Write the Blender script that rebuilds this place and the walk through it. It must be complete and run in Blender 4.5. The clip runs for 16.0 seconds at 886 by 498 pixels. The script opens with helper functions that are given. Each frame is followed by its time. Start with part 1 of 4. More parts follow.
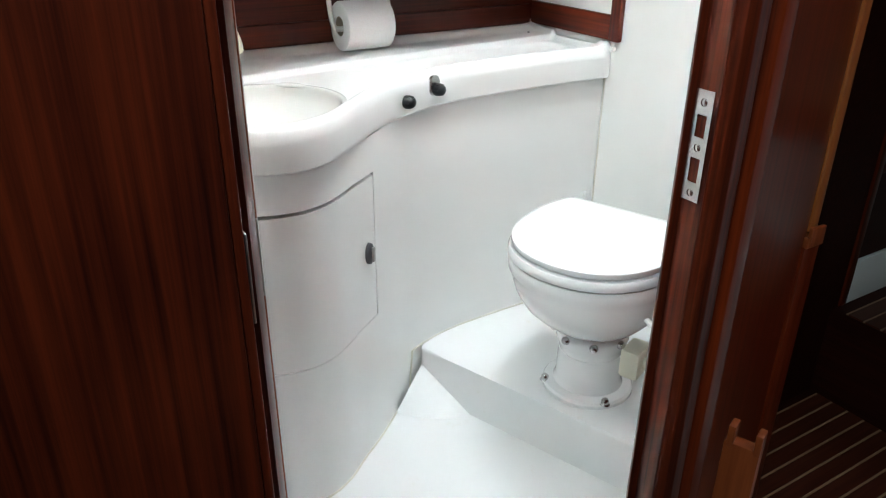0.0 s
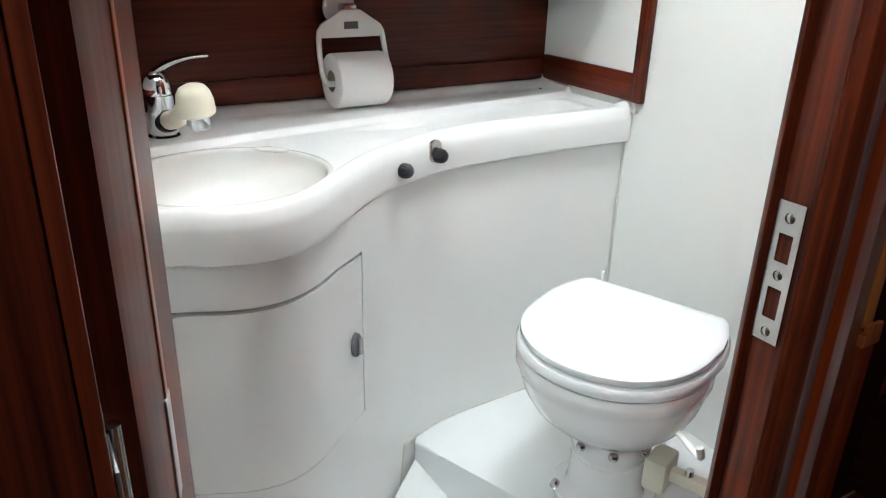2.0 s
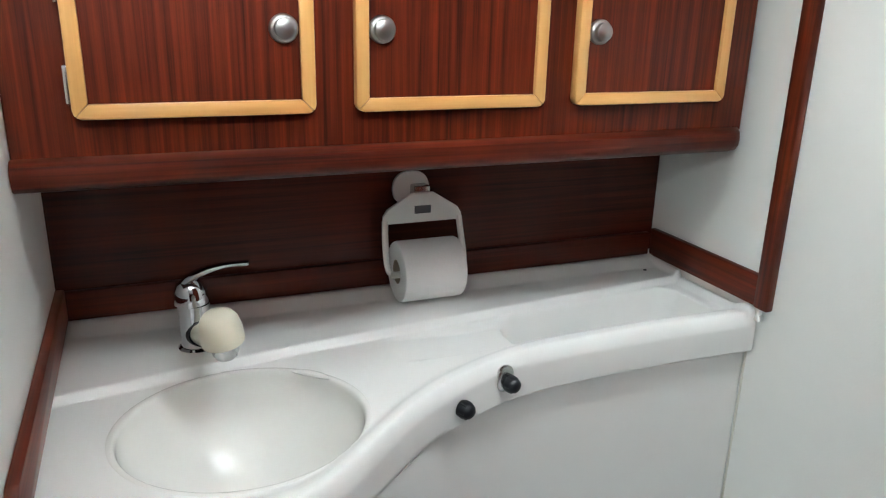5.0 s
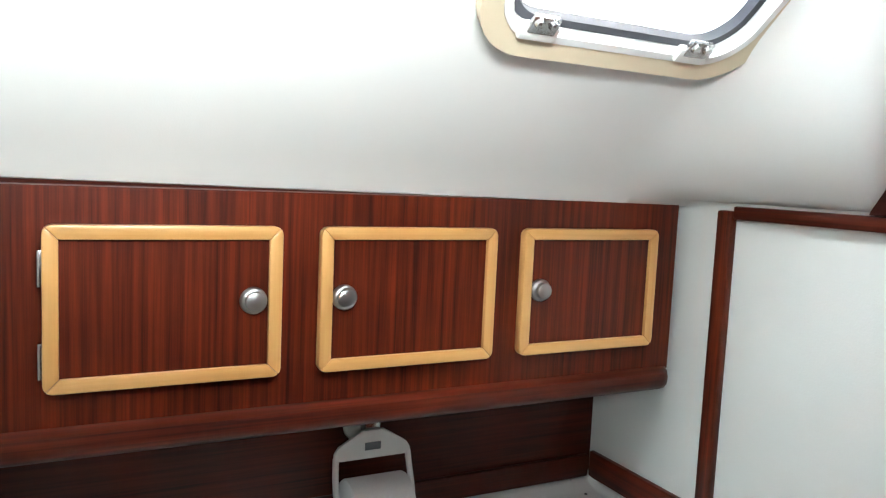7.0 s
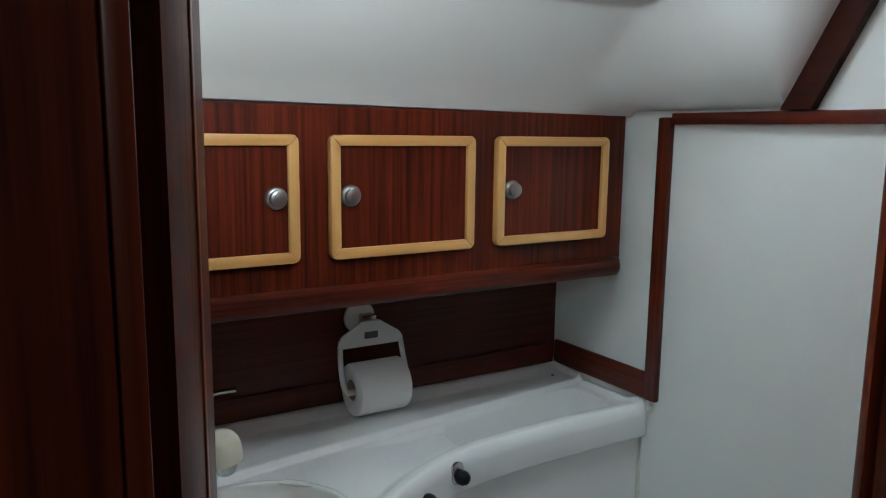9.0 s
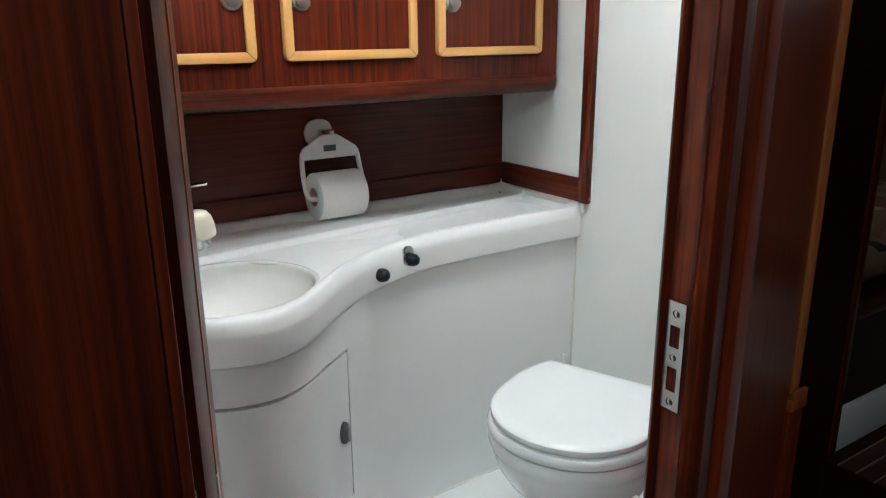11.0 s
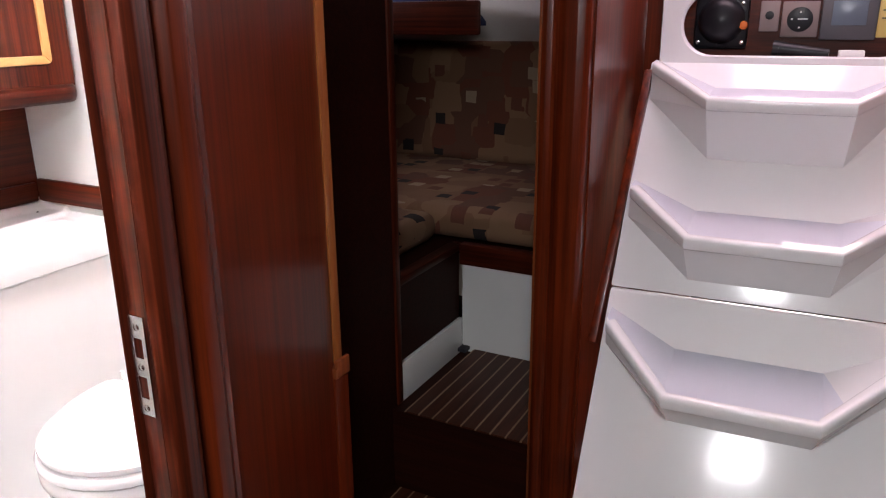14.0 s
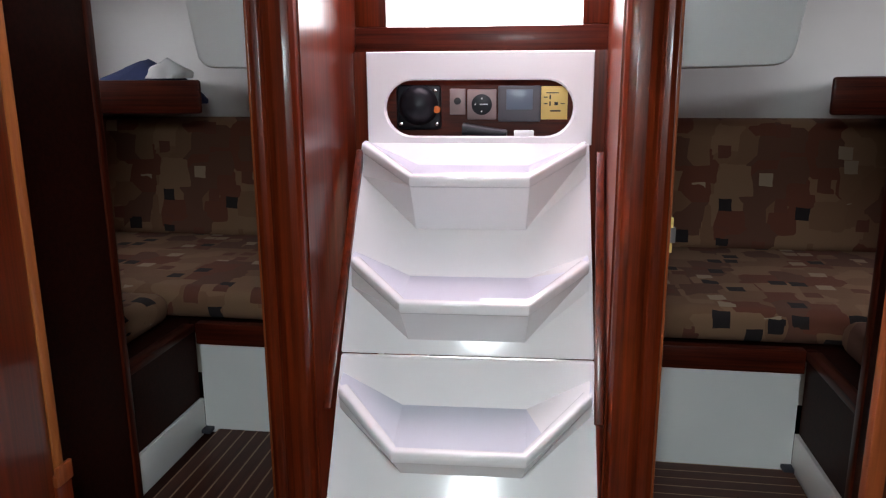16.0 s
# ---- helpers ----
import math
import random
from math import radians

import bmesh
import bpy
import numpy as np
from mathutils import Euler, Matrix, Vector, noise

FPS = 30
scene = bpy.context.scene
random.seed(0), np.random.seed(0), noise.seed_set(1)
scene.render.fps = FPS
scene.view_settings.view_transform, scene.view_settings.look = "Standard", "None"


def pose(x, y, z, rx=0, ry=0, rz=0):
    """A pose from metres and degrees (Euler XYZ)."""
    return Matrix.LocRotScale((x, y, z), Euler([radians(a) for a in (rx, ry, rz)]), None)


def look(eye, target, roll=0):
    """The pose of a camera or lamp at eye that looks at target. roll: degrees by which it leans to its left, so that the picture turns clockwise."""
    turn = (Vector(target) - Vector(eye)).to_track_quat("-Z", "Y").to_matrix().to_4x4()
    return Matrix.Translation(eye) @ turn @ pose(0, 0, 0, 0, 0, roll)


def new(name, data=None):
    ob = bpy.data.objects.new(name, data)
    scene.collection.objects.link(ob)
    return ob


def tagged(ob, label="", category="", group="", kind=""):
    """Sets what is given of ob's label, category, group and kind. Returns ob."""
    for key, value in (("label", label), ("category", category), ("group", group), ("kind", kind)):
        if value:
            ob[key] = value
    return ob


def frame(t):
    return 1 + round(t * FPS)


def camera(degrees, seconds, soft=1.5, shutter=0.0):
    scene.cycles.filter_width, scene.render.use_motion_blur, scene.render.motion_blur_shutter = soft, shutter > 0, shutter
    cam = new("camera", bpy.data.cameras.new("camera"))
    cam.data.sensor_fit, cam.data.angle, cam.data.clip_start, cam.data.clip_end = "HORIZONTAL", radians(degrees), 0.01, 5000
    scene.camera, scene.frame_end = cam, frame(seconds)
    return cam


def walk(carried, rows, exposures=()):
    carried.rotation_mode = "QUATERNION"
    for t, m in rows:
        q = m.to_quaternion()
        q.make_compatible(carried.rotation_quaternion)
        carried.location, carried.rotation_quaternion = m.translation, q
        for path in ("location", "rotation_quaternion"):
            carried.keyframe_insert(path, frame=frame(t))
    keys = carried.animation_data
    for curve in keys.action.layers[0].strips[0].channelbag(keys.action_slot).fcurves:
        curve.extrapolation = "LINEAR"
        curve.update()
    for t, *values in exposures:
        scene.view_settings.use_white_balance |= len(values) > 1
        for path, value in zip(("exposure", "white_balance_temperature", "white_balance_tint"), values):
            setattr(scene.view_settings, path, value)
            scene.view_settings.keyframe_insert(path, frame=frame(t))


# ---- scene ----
cam = camera(61.5, 16.0, soft=1.2)
PATH = [
    (0, (-1.254, -1.602, 1.264), (-0.307, -0.068, 0.396), 0.5),
    (0.5, (-1.26, -1.598, 1.25), (-0.268, -0.037, 0.489), 1.2),
    (1, (-1.237, -1.552, 1.248), (-0.223, 0.014, 0.526), 1.5),
    (1.5, (-1.191, -1.492, 1.256), (-0.189, 0.075, 0.519), 1.7),
    (2, (-1.145, -1.427, 1.265), (-0.18, 0.143, 0.487), 1.6),
    (2.5, (-1.078, -1.367, 1.266), (-0.198, 0.236, 0.455), 0.9),
    (3, (-1.01, -1.324, 1.275), (-0.251, 0.329, 0.443), -0.1),
    (5.5, (-0.95, -1.196, 1.479), (-0.216, 0.59, 0.959), 1.2),
    (6, (-0.98, -1.2, 1.522), (-0.154, 0.577, 1.124), 1.8),
    (6.5, (-0.998, -1.213, 1.554), (-0.116, 0.56, 1.275), 2.3),
    (7, (-1.007, -1.219, 1.578), (-0.092, 0.548, 1.38), 2.6),
    (7.5, (-1.039, -1.262, 1.588), (-0.095, 0.493, 1.42), 2.5),
    (8, (-1.088, -1.312, 1.567), (-0.108, 0.423, 1.395), 1.6),
    (8.5, (-1.136, -1.333, 1.538), (-0.11, 0.367, 1.306), 1.0),
    (9, (-1.166, -1.364, 1.505), (-0.128, 0.318, 1.196), 0.7),
    (11.5, (-1.234, -1.615, 1.313), (-0.151, -0.048, 0.703), -1.4),
    (12, (-1.246, -1.659, 1.288), (-0.094, -0.154, 0.651), -2.0),
    (12.5, (-1.244, -1.686, 1.283), (0.03, -0.285, 0.64), -1.9),
    (13, (-1.211, -1.707, 1.308), (0.202, -0.444, 0.669), -1.4),
    (13.5, (-1.176, -1.729, 1.349), (0.382, -0.638, 0.732), -1.0),
    (14, (-1.138, -1.74, 1.386), (0.549, -0.848, 0.788), -0.5),
    (14.5, (-1.117, -1.758, 1.414), (0.674, -1.073, 0.844), -0.6),
    (15, (-1.129, -1.809, 1.477), (0.713, -1.283, 0.901), -1.5),
    (15.5, (-1.162, -1.818, 1.459), (0.736, -1.45, 0.946), -0.6),
    (16, (-1.198, -1.835, 1.451), (0.728, -1.546, 0.997), -0.3),
]
walk(cam, [(t, look(eye, target, roll)) for t, eye, target, roll in PATH],
     exposures=[(0, 0.7, 6500, 10), (1.5, 0.65, 6500, 10), (2.5, 0.4, 6450, 9), (3, 0.2, 6450, 9), (5.5, 0.0, 6500, 9), (6.5, 0.05, 6450, 8), (7, -0.1, 6350, 7), (7.5, -0.72, 6250, 6), (8, -1.2, 6050, 5), (9, -1.15, 6000, 4), (11.5, 0.25, 6450, 9), (12.5, 0.55, 6450, 11), (13, 0.85, 6600, 15), (13.5, 1.15, 6900, 24), (14, 1.25, 7200, 33), (14.5, 1.2, 7500, 42), (15, 1.3, 7400, 38), (15.5, 1.45, 7050, 28), (16, 1.5, 6700, 20)])

# ---------------------------------------------------------------- light
world = bpy.data.worlds.new("sky")
scene.world = world
world.use_nodes = True
wn = world.node_tree
sky = wn.nodes.new("ShaderNodeTexSky")
sky.sky_type, sky.sun_disc = "NISHITA", False
sky.sun_elevation, sky.sun_rotation = radians(52), radians(60)
wn.nodes["Background"].inputs["Strength"].default_value = 0.12
wn.links.new(sky.outputs["Color"], wn.nodes["Background"].inputs["Color"])


def lamp(name, kind, m, energy, color, **settings):
    data = bpy.data.lights.new(name, kind)
    data.energy, data.color = energy, color
    for key, value in settings.items():
        if key == "size":
            data.size = value
        elif key == "size_y":
            data.shape, data.size_y = "RECTANGLE", value
        elif key == "angle":
            data.angle = value
        elif key == "spread":
            data.spread = value
    ob = new(name, data)
    ob.matrix_world = m
    return ob


lamp("sun", "SUN", look((4, 2.6, 7), (0, 0, 0)), 3.0, (1.0, 0.95, 0.88), angle=radians(0.5))
lamp("hatch_daylight", "AREA", look((-0.375, -0.68, 2.12), (-0.50, -0.62, 1.0)), 14, (0.87, 0.96, 1.0), size=0.34, size_y=0.30)
lamp("companionway_daylight", "AREA", look((0.75, -1.63, 2.2), (0.3, -1.63, 0.6)), 4.4, (1.0, 0.86, 0.93), size=0.55, size_y=0.55)
lamp("saloon_hatch_daylight", "AREA", look((-1.52, -1.82, 1.985), (0.60, -1.62, 1.00)), 8.5, (0.80, 0.98, 1.0), size=0.42, size_y=0.40, spread=radians(150))
# Fill lamp added in the doorway to brighten the washroom headliner; no source there.
lamp("headliner_fill", "AREA", look((-0.92, -1.085, 1.90), (-0.92, -0.60, 2.22)), 25, (0.94, 0.99, 1.0), size=0.34, size_y=0.14, spread=radians(150))
# Cabin fills in unseen hull openings, added to brighten lining and mouldings.
lamp("port_cabin_fill", "AREA", look((1.25, 0.47, 1.62), (1.25, -0.9, 1.70)), 0.75, (0.90, 0.96, 1.0), size=0.40, size_y=0.14)
lamp("starboard_cabin_fill", "AREA", look((1.25, -3.724, 1.62), (1.25, -2.35, 1.70)), 2.1, (0.90, 0.96, 1.0), size=0.40, size_y=0.14)

# ---------------------------------------------------------------- materials


def material(name, color, rough=0.5, metal=0.0, coat=0.0, vary=0.0, grain=None, bump=0.0, bump_scale=200.0, color2=None, spec=0.5, stain=None):
    """Principled surface. vary: strength of large, soft tone changes; grain: stretch of the fibre noise along x, y, z."""
    mat = bpy.data.materials.new(name)
    mat.use_nodes = True
    nt = mat.node_tree
    bsdf = nt.nodes["Principled BSDF"]
    bsdf.inputs["Roughness"].default_value = rough
    bsdf.inputs["Metallic"].default_value = metal
    bsdf.inputs["Coat Weight"].default_value = coat
    bsdf.inputs["Coat Roughness"].default_value = 0.12
    bsdf.inputs["Specular IOR Level"].default_value = spec
    coord = nt.nodes.new("ShaderNodeTexCoord")
    big = nt.nodes.new("ShaderNodeTexNoise")
    big.inputs["Scale"].default_value, big.inputs["Detail"].default_value = 5.0, 4.0
    nt.links.new(coord.outputs["Object"], big.inputs["Vector"])
    ramp = nt.nodes.new("ShaderNodeValToRGB")
    c2 = color2 or tuple(c * (1 - 0.5 * vary) for c in color)
    ramp.color_ramp.elements[0].position, ramp.color_ramp.elements[1].position = 0.3, 0.7
    ramp.color_ramp.elements[0].color, ramp.color_ramp.elements[1].color = (*c2, 1), (*color, 1)
    source = big
    height = big
    if grain:
        mapping = nt.nodes.new("ShaderNodeMapping")
        mapping.inputs["Scale"].default_value = grain
        nt.links.new(coord.outputs["Object"], mapping.inputs["Vector"])
        info = nt.nodes.new("ShaderNodeObjectInfo")
        shift = nt.nodes.new("ShaderNodeVectorMath")
        shift.operation = "ADD"
        scale = nt.nodes.new("ShaderNodeVectorMath")
        scale.operation = "SCALE"
        scale.inputs[0].default_value = (37.0, 53.0, 71.0)
        nt.links.new(info.outputs["Random"], scale.inputs["Scale"])
        nt.links.new(mapping.outputs["Vector"], shift.inputs[0])
        nt.links.new(scale.outputs["Vector"], shift.inputs[1])
        fibre = nt.nodes.new("ShaderNodeTexNoise")
        fibre.inputs["Scale"].default_value, fibre.inputs["Detail"].default_value, fibre.inputs["Roughness"].default_value = 1.0, 6.0, 0.65
        nt.links.new(shift.outputs["Vector"], fibre.inputs["Vector"])
        mix = nt.nodes.new("ShaderNodeMix")
        mix.inputs["Factor"].default_value = 0.25
        nt.links.new(fibre.outputs["Fac"], mix.inputs["A"])
        nt.links.new(big.outputs["Fac"], mix.inputs["B"])
        nt.links.new(mix.outputs["Result"], ramp.inputs["Fac"])
        ramp.color_ramp.elements[0].position, ramp.color_ramp.elements[1].position = 0.36, 0.64
        height = fibre
    else:
        nt.links.new(big.outputs["Fac"], ramp.inputs["Fac"])
    last = ramp.outputs["Color"]
    if stain:
        spot = nt.nodes.new("ShaderNodeTexNoise")
        spot.inputs["Scale"].default_value, spot.inputs["Detail"].default_value, spot.inputs["Roughness"].default_value = 14.0, 8.0, 0.7
        nt.links.new(coord.outputs["Object"], spot.inputs["Vector"])
        cut = nt.nodes.new("ShaderNodeValToRGB")
        cut.color_ramp.elements[0].position, cut.color_ramp.elements[1].position = 0.62, 0.8
        cut.color_ramp.elements[1].color = (0.6, 0.6, 0.6, 1)
        nt.links.new(spot.outputs["Fac"], cut.inputs["Fac"])
        blend = nt.nodes.new("ShaderNodeMix")
        blend.data_type = "RGBA"
        blend.inputs["B"].default_value = (*stain, 1)
        nt.links.new(cut.outputs["Color"], blend.inputs["Factor"])
        nt.links.new(last, blend.inputs["A"])
        last = blend.outputs["Result"]
    nt.links.new(last, bsdf.inputs["Base Color"])
    if bump:
        node = nt.nodes.new("ShaderNodeBump")
        node.inputs["Strength"].default_value = bump
        node.inputs["Distance"].default_value = 0.002
        if not grain:
            fine = nt.nodes.new("ShaderNodeTexNoise")
            fine.inputs["Scale"].default_value, fine.inputs["Detail"].default_value = bump_scale, 3.0
            nt.links.new(coord.outputs["Object"], fine.inputs["Vector"])
            height = fine
        nt.links.new(height.outputs["Fac"], node.inputs["Height"])
        nt.links.new(node.outputs["Normal"], bsdf.inputs["Normal"])
    return mat


MAHOGANY = dict(rough=0.38, coat=0.05, bump=0.05, spec=0.18)
WOOD_V = material("mahogany_upright_grain", (0.105, 0.0150, 0.0045), color2=(0.016, 0.0024, 0.0014), grain=(130, 130, 2.2), **MAHOGANY)
# Same mahogany coloured lighter and redder to stand for stronger light in the saloon.
VARNISH_LIT = material("varnished_mahogany_lit", (0.160, 0.0205, 0.0042), color2=(0.046, 0.0058, 0.0016), grain=(70, 70, 1.6), rough=0.34, coat=0.22, bump=0.04, spec=0.2)
# Long grain toned below the other mahogany, standing in for shade under the locker.
WOOD_X = material("mahogany_long_grain", (0.080, 0.0112, 0.0040), color2=(0.017, 0.0026, 0.0015), grain=(2.2, 110, 110), **MAHOGANY)
WOOD_Y = material("mahogany_cross_grain", (0.100, 0.0142, 0.0050), color2=(0.022, 0.0033, 0.0019), grain=(110, 2.2, 110), **MAHOGANY)
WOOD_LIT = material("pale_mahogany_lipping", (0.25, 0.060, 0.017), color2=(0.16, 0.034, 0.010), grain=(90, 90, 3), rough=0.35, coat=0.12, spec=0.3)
STRIP = material("honey_lipping", (0.42, 0.135, 0.034), color2=(0.28, 0.075, 0.018), grain=(90, 90, 3), rough=0.35, coat=0.2, spec=0.3)
MAPLE_X = material("maple_long_grain", (0.61, 0.345, 0.125), color2=(0.51, 0.265, 0.085), grain=(3, 80, 80), rough=0.35, coat=0.3)
MAPLE_Z = material("maple_upright_grain", (0.61, 0.345, 0.125), color2=(0.51, 0.265, 0.085), grain=(80, 80, 3), rough=0.35, coat=0.3)
GELCOAT = material("white_gelcoat", (0.80, 0.80, 0.785), rough=0.28, coat=0.35, vary=0.06, bump=0.02, bump_scale=30)
LADDER_COAT = material("glossy_white_gelcoat", (0.80, 0.79, 0.785), rough=0.22, coat=0.5, vary=0.05, bump=0.10, bump_scale=16)
TREAD = material("grey_non_slip_tread", (0.56, 0.58, 0.64), rough=0.6, vary=0.1, bump=0.3, bump_scale=600)
BASIN = material("cream_gelcoat", (0.80, 0.795, 0.765), rough=0.2, coat=0.5, vary=0.05)
LAMINATE = material("white_laminate", (0.78, 0.79, 0.765), rough=0.45, vary=0.08, bump=0.16, bump_scale=300)
LINER = material("white_vinyl_liner", (0.78, 0.78, 0.76), rough=0.6, vary=0.06, bump=0.12, bump_scale=500)
FLOOR_COAT = material("white_shower_floor", (0.78, 0.79, 0.79), rough=0.4, vary=0.08, bump=0.15, bump_scale=260, stain=(0.66, 0.62, 0.52))
PORCELAIN = material("white_porcelain", (0.82, 0.82, 0.82), rough=0.1, coat=0.5, vary=0.03)
SEAT_WHITE = material("white_enamelled_seat", (0.82, 0.83, 0.84), rough=0.18, coat=0.5, vary=0.03)
PLASTIC = material("white_plastic", (0.75, 0.75, 0.72), rough=0.4, vary=0.06)
OLD_PLASTIC = material("yellowed_plastic", (0.72, 0.68, 0.55), rough=0.45, vary=0.15)
PAPER = material("tissue_paper", (0.82, 0.82, 0.81), rough=0.9, vary=0.04, bump=0.3, bump_scale=250)
CARD = material("grey_cardboard", (0.42, 0.36, 0.28), rough=0.9, vary=0.2)
CHROME = material("chrome", (0.55, 0.56, 0.58), rough=0.08, metal=1.0, vary=0.05)
NICKEL = material("brushed_nickel", (0.38, 0.38, 0.37), rough=0.34, metal=1.0, vary=0.12)
STEEL = material("stainless_steel", (0.55, 0.54, 0.53), rough=0.25, metal=1.0, vary=0.15)
BLACK = material("black_rubber", (0.007, 0.008, 0.011), rough=0.4, vary=0.2, spec=0.3)
SEAL = material("dark_seal_and_gap_shade", (0.03, 0.03, 0.04), rough=0.6, vary=0.2)
SEALANT = material("aged_sealant", (0.70, 0.67, 0.59), rough=0.6, vary=0.25)
BEIGE = material("beige_hatch_trim", (0.66, 0.56, 0.40), rough=0.5, vary=0.08)
GREY = material("grey_plastic", (0.085, 0.085, 0.095), rough=0.5, vary=0.1)
TAUPE = material("taupe_plastic", (0.27, 0.20, 0.19), rough=0.45, vary=0.1)
SCREEN = material("grey_display", (0.13, 0.17, 0.22), rough=0.3, vary=0.05)
AMBER = material("amber_lens", (0.6, 0.14, 0.03), rough=0.2, vary=0.1)
YELLOW = material("yellow_sign", (0.80, 0.58, 0.18), rough=0.5, vary=0.08)
INK = material("black_ink", (0.02, 0.02, 0.02), rough=0.6)
# Mahogany taken near black to stand for shade in the cabins and recesses.
SHADED_BOARD = material("shaded_dark_board", (0.030, 0.0056, 0.0030), color2=(0.014, 0.0030, 0.0018), rough=0.55, coat=0.0, spec=0.1, grain=(100, 2.5, 100))
TEAK = material("teak_plank", (0.075, 0.017, 0.007), color2=(0.036, 0.008, 0.0035), rough=0.45, coat=0.05, spec=0.25, grain=(4, 120, 120))
TEAK_Y = material("teak_cross_plank", (0.075, 0.017, 0.007), color2=(0.036, 0.008, 0.0035), rough=0.45, coat=0.05, spec=0.25, grain=(120, 4, 120))
HOLLY = material("pale_inlay_strip", (0.26, 0.16, 0.09), rough=0.45, vary=0.15)
NAVY = material("navy_cloth", (0.025, 0.040, 0.115), rough=0.95, vary=0.3, bump=0.4, bump_scale=300)
WHITE_CLOTH = material("white_cloth", (0.6, 0.6, 0.6), rough=0.95, vary=0.15, bump=0.4, bump_scale=300)
BOOK_RED = material("dark_red_cover", (0.12, 0.02, 0.02), rough=0.7, vary=0.2)
HOSE = material("ribbed_grey_hose", (0.25, 0.22, 0.20), rough=0.4, vary=0.2)


def glass(name, tint):
    mat = bpy.data.materials.new(name)
    mat.use_nodes = True
    b = mat.node_tree.nodes["Principled BSDF"]
    b.inputs["Base Color"].default_value = (*tint, 1)
    b.inputs["Transmission Weight"].default_value = 1.0
    b.inputs["Roughness"].default_value = 0.08
    b.inputs["IOR"].default_value = 1.2
    return mat


ACRYLIC = glass("clear_acrylic", (0.97, 0.99, 1.0))


def patchwork():
    """Printed upholstery: torn blocks of beige, rust and dark brown."""
    mat = bpy.data.materials.new("printed_upholstery")
    mat.use_nodes = True
    nt = mat.node_tree
    bsdf = nt.nodes["Principled BSDF"]
    bsdf.inputs["Roughness"].default_value = 0.95
    coord = nt.nodes.new("ShaderNodeTexCoord")
    wob = nt.nodes.new("ShaderNodeTexNoise")
    wob.inputs["Scale"].default_value = 9.0
    nt.links.new(coord.outputs["Object"], wob.inputs["Vector"])
    mixv = nt.nodes.new("ShaderNodeMix")
    mixv.data_type = "VECTOR"
    mixv.inputs["Factor"].default_value = 0.022
    nt.links.new(coord.outputs["Object"], mixv.inputs["A"])
    nt.links.new(wob.outputs["Color"], mixv.inputs["B"])
    out = None
    for scale, stops in ((9.0, ((0.0, (0.170, 0.087, 0.047)), (0.24, (0.212, 0.118, 0.066)), (0.46, (0.13, 0.038, 0.020)), (0.60, (0.178, 0.093, 0.050)), (0.80, (0.11, 0.045, 0.027)))),
                         (13.0, ((0.0, (0.30, 0.225, 0.155)), (0.22, (0.014, 0.009, 0.010)), (0.62, (0.12, 0.038, 0.022))))):
        cell = nt.nodes.new("ShaderNodeTexVoronoi")
        cell.distance = "CHEBYCHEV"
        cell.inputs["Scale"].default_value = scale
        cell.inputs["Randomness"].default_value = 0.95
        nt.links.new(mixv.outputs["Result"], cell.inputs["Vector"])
        sep = nt.nodes.new("ShaderNodeSeparateColor")
        nt.links.new(cell.outputs["Color"], sep.inputs["Color"])
        ramp = nt.nodes.new("ShaderNodeValToRGB")
        ramp.color_ramp.interpolation = "CONSTANT"
        while len(ramp.color_ramp.elements) < len(stops):
            ramp.color_ramp.elements.new(0.5)
        for element, (place, color) in zip(ramp.color_ramp.elements, stops):
            element.position, element.color = place, (*color, 1)
        nt.links.new(sep.outputs["Red"], ramp.inputs["Fac"])
        if out is None:
            out = ramp.outputs["Color"]
        else:
            near = nt.nodes.new("ShaderNodeMath")
            near.operation = "LESS_THAN"
            near.inputs[1].default_value = 0.33
            nt.links.new(cell.outputs["Distance"], near.inputs[0])
            pick = nt.nodes.new("ShaderNodeMath")
            pick.operation = "LESS_THAN"
            pick.inputs[1].default_value = 0.45
            nt.links.new(sep.outputs["Green"], pick.inputs[0])
            both = nt.nodes.new("ShaderNodeMath")
            both.operation = "MULTIPLY"
            nt.links.new(near.outputs[0], both.inputs[0])
            nt.links.new(pick.outputs[0], both.inputs[1])
            mix = nt.nodes.new("ShaderNodeMix")
            mix.data_type = "RGBA"
            nt.links.new(both.outputs[0], mix.inputs["Factor"])
            nt.links.new(out, mix.inputs["A"])
            nt.links.new(ramp.outputs["Color"], mix.inputs["B"])
            out = mix.outputs["Result"]
    nt.links.new(out, bsdf.inputs["Base Color"])
    weave = nt.nodes.new("ShaderNodeTexNoise")
    weave.inputs["Scale"].default_value = 400
    nt.links.new(coord.outputs["Object"], weave.inputs["Vector"])
    node = nt.nodes.new("ShaderNodeBump")
    node.inputs["Strength"].default_value, node.inputs["Distance"].default_value = 0.3, 0.002
    nt.links.new(weave.outputs["Fac"], node.inputs["Height"])
    nt.links.new(node.outputs["Normal"], bsdf.inputs["Normal"])
    return mat


FABRIC = patchwork()

# ---------------------------------------------------------------- building helpers
BASES = {}


def thing(name, base, label, category, group="", kind=""):
    """An Empty at the base of a thing."""
    ob = new(name)
    ob.empty_display_size = 0.05
    ob.location = base
    BASES[ob.name] = Vector(base)
    return tagged(ob, label, category, group, kind)


def link(name, bm, mat, base, smooth):
    bmesh.ops.recalc_face_normals(bm, faces=bm.faces[:])
    bmesh.ops.translate(bm, verts=bm.verts[:], vec=-Vector(base))
    me = bpy.data.meshes.new(name)
    bm.to_mesh(me)
    bm.free()
    me.materials.append(mat)
    if smooth:
        me.polygons.foreach_set("use_smooth", [True] * len(me.polygons))
        me.set_sharp_from_angle(angle=radians(38))
    return me


